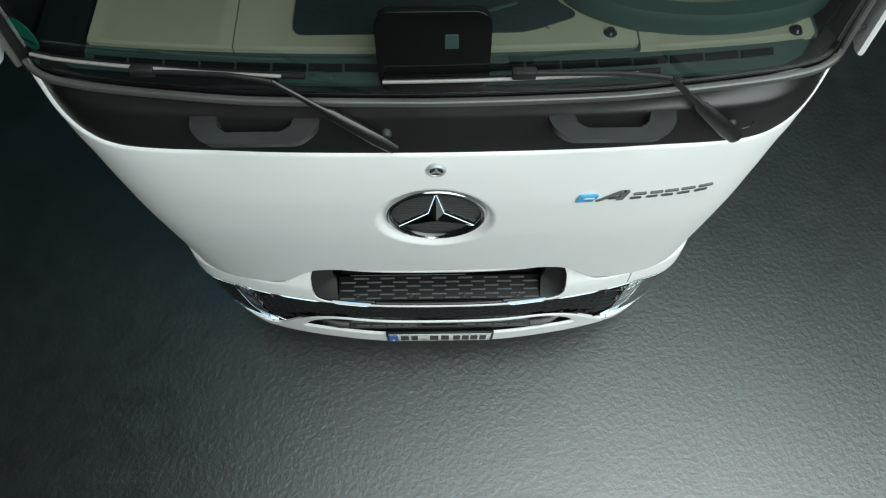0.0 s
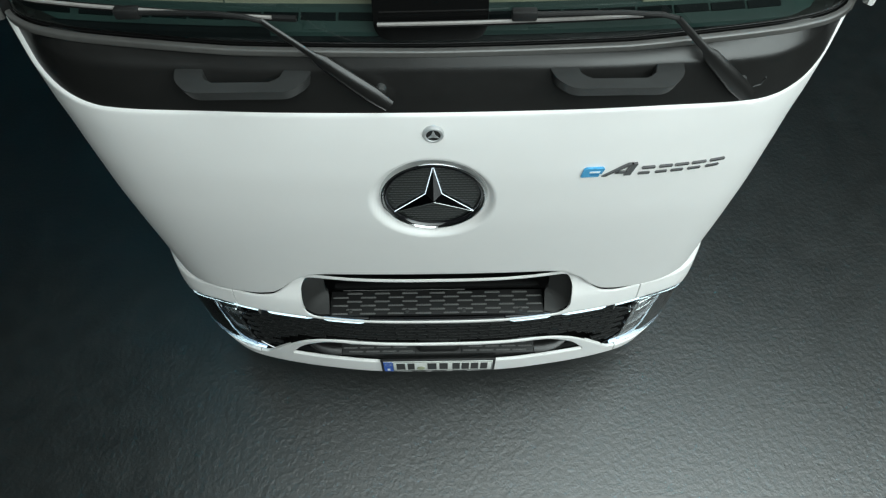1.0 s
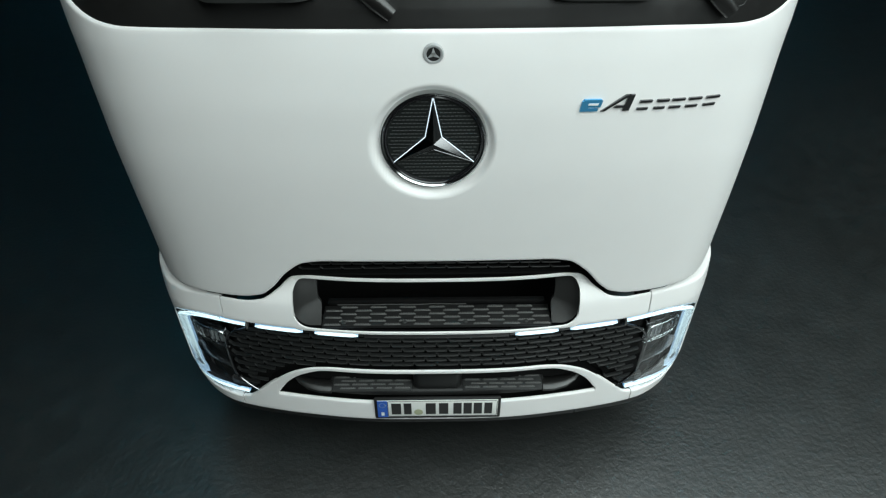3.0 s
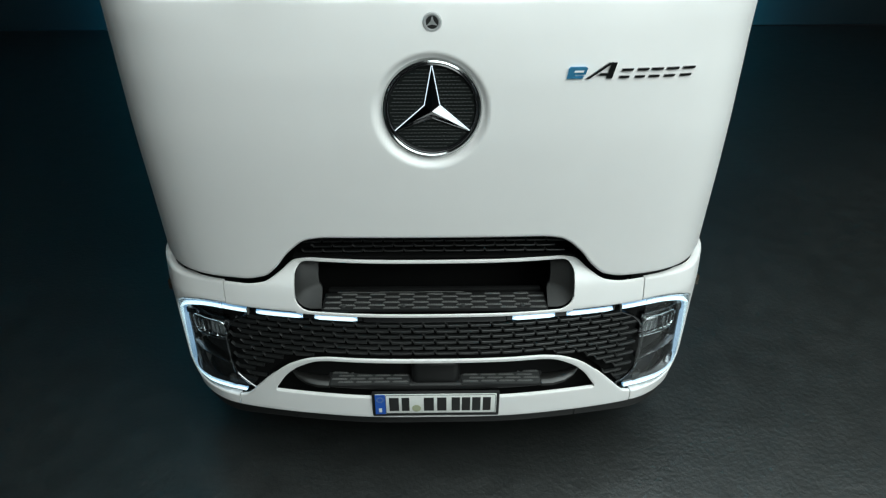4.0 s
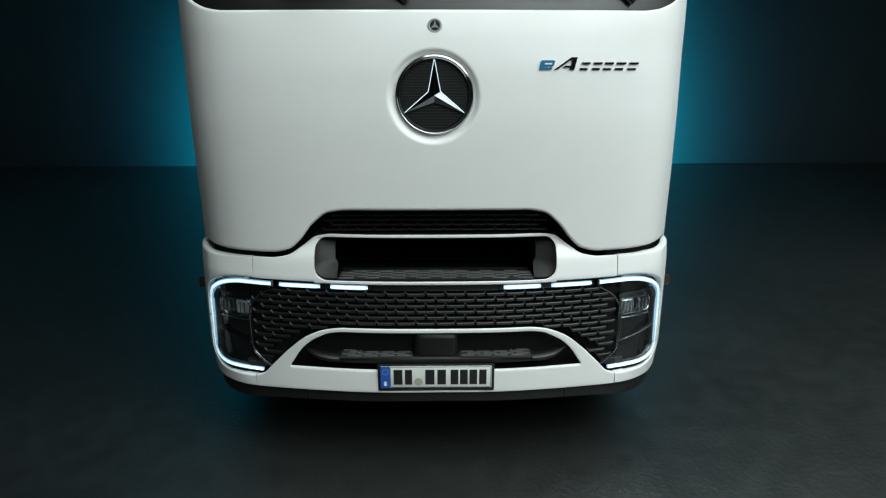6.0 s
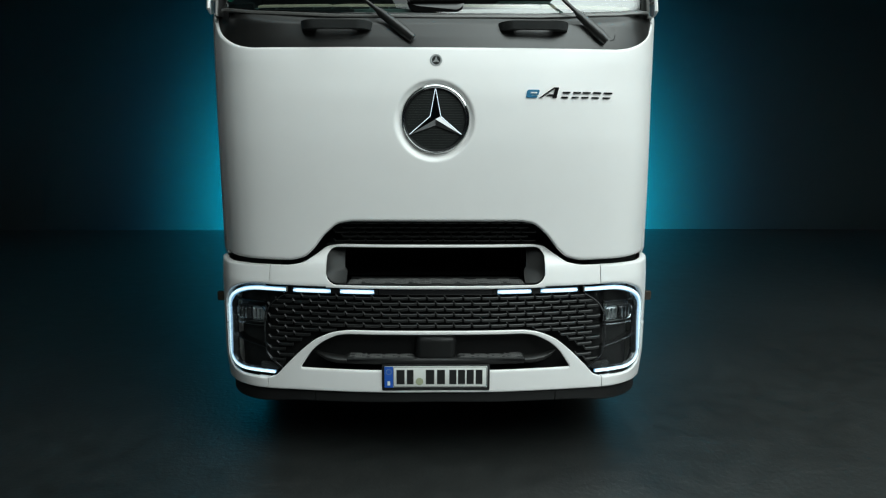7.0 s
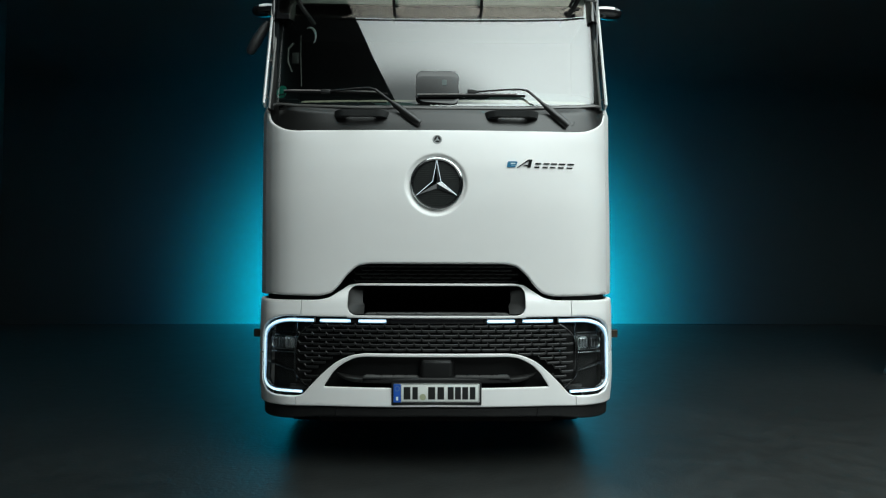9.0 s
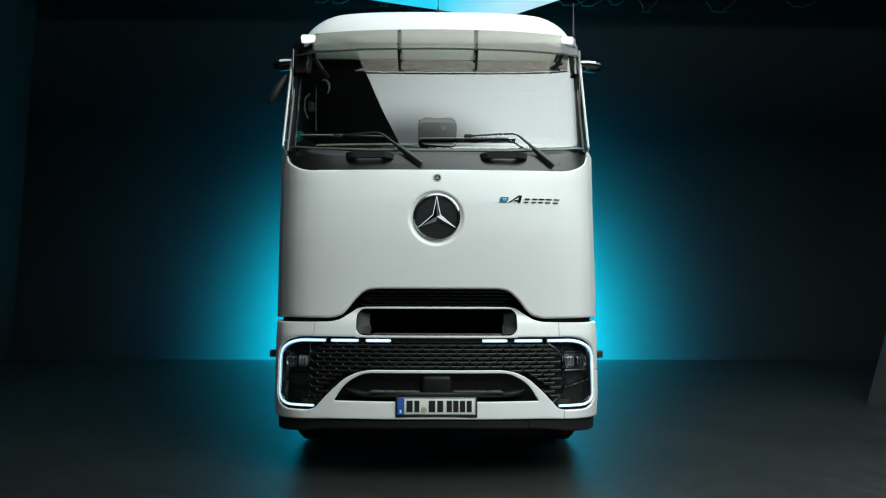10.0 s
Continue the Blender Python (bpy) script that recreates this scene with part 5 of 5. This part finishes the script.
def patch(x0, x1, z0, z1, r, sink, thick):
    """A plate with round corners lying along the glass."""
    def corner(s):
        x = glass_plan.at(s)[0]
        d = r - min(x - x0, x1 - x, r)
        return r - math.sqrt(max(0, r * r - d * d))
    ends = [glass_plan.of_x(x0 + 0.0004), glass_plan.of_x(x1 - 0.0004)]
    fine = [glass_plan.of_x(v) for k in range(9) for v in (x0 + r * k / 9, x1 - r * k / 9)]
    return strip(glass_plan, *ends, lambda s: z0 + corner(s), lambda s: z1 - corner(s), screen_lean, 20, 6, thick, 0.0005, also=fine, sink=sink)


camera_box = part("camera_housing", patch(-0.140, 0.138, 2.288, 2.520, 0.044, 0.0105, 0.018), housing_black, truck, "black driver-assistance camera housing, set just in front of the glass")
part("camera_window", patch(0.018, 0.060, 2.420, 2.460, 0.004, 0.0097, 0.002), dash_grey, camera_box, "grey-green lens window")
sticker = part("emission_sticker", lathe(bmesh.new(), [(0, -0.001), (0.044, -0.001), (0.044, 0.001), (0, 0.001)], (0, 0, 0), 32), sticker_green, truck, "round green sticker inside the windscreen")
sticker.matrix_basis = pose(-1.018, 0.226, 2.395, -9, 0, -30)
part("sticker_bar", boxed(-0.030, 0.030, -0.0022, -0.0012, -0.024, -0.014), cheek_grey, sticker, "pale bar")

# fittings at the west side of the cab, seen through the glass
grip_rail = part("door_grip", tube(bmesh.new(), [(-0.995, 0.45, 2.80), (-1.025, 0.43, 2.755), (-1.025, 0.42, 2.66), (-1.000, 0.43, 2.595)], 0.007, 8), lip_grey, truck, "grey grab rail on the inner pillar")
part("grip_plate", boxed(-1.005, -0.955, 0.44, 0.46, 2.655, 2.735, 0.008), cheek_grey, grip_rail)
part("seat_edge", tube(bmesh.new(), [(-0.945, 0.45, 2.86), (-0.945, 0.45, 2.68), (-0.938, 0.45, 2.50)], 0.0035, 6), lip_grey, truck, "pale upright edge inside the cab")
arc = [(-0.885 + 0.042 * math.cos(a), 0.45, 2.85 + 0.062 * math.sin(a)) for a in [radians(-50 + 14 * k) for k in range(13)]]
part("headrest_rim", tube(bmesh.new(), arc, [0.003 + 0.006 * math.sin(math.pi * k / 12) for k in range(13)], 8), silver_trim, truck, "bright curved rim inside the cab")

# ---- studio things ----
flat = tagged(new("studio_flat"), "grey cloth-covered studio flat leaning at the edge", "studio flat")
bm = bmesh.new()
foot_a, foot_b = Vector((5.36, 3.57, 0)), Vector((8.4, 3.2, 0))
rows_ = []
for k in range(13):
    p = foot_a.lerp(foot_b, k / 12)
    rows_.append([bm.verts.new(p + Vector((0.95 * j / 10 * (1 - k / 12), 0.03 * math.sin(k * 2.1) + 0.01 * j, 2.6 * j / 10))) for j in range(11)])
for a, c in zip(rows_, rows_[1:]):
    for j in range(10):
        bm.faces.new((a[j], c[j], c[j + 1], a[j + 1]))
geo = bmesh.ops.extrude_face_region(bm, geom=bm.faces[:])
for v in geo["geom"]:
    if isinstance(v, bmesh.types.BMVert):
        v.co.y += 0.05
part("cloth", bm, drape_cloth, flat, "grey cloth")

# black border batten under the ceiling at the back, with looped cables
random.seed(4)
# teal glints of the wall light are put into the cable colour
cable_glint = material("cable_glint", (0.010, 0.07, 0.09), 0.3, coat=0.3)
batten = tagged(new("lighting_batten", link("lighting_batten", boxed(-9.0, 13.0, 8.9, 9.3, 7.95, 8.45, 0.02), border_cloth)), "black border batten under the studio ceiling", "batten")
for x in (-7.0, 0.0, 7.0, 12.0):
    part("hanger", tube(bmesh.new(), [(x, 9.1, 8.43), (x, 9.1, 8.61)], 0.02, 6), ceiling_paint, batten)
for x0 in (-2.6, -2.2, -1.2, -0.5, 2.9, 3.3, 3.9, 4.6, 6.2, 8.0):
    w, d = random.uniform(0.25, 0.7), random.uniform(0.10, 0.32)
    pts = [(x0 + w * (k / 14 - 0.5) + 0.05 * math.sin(k), 8.86 + 0.03 * math.sin(k * 0.7), 7.99 - d * math.sin(math.pi * k / 14) ** 0.8) for k in range(15)]
    tagged(new("ceiling_cable", link("ceiling_cable", tube(bmesh.new(), pts, 0.012, 6), cable_glint)), "dark cable looped under the batten, teal glints put into its colour", "cable", "ceiling cables")
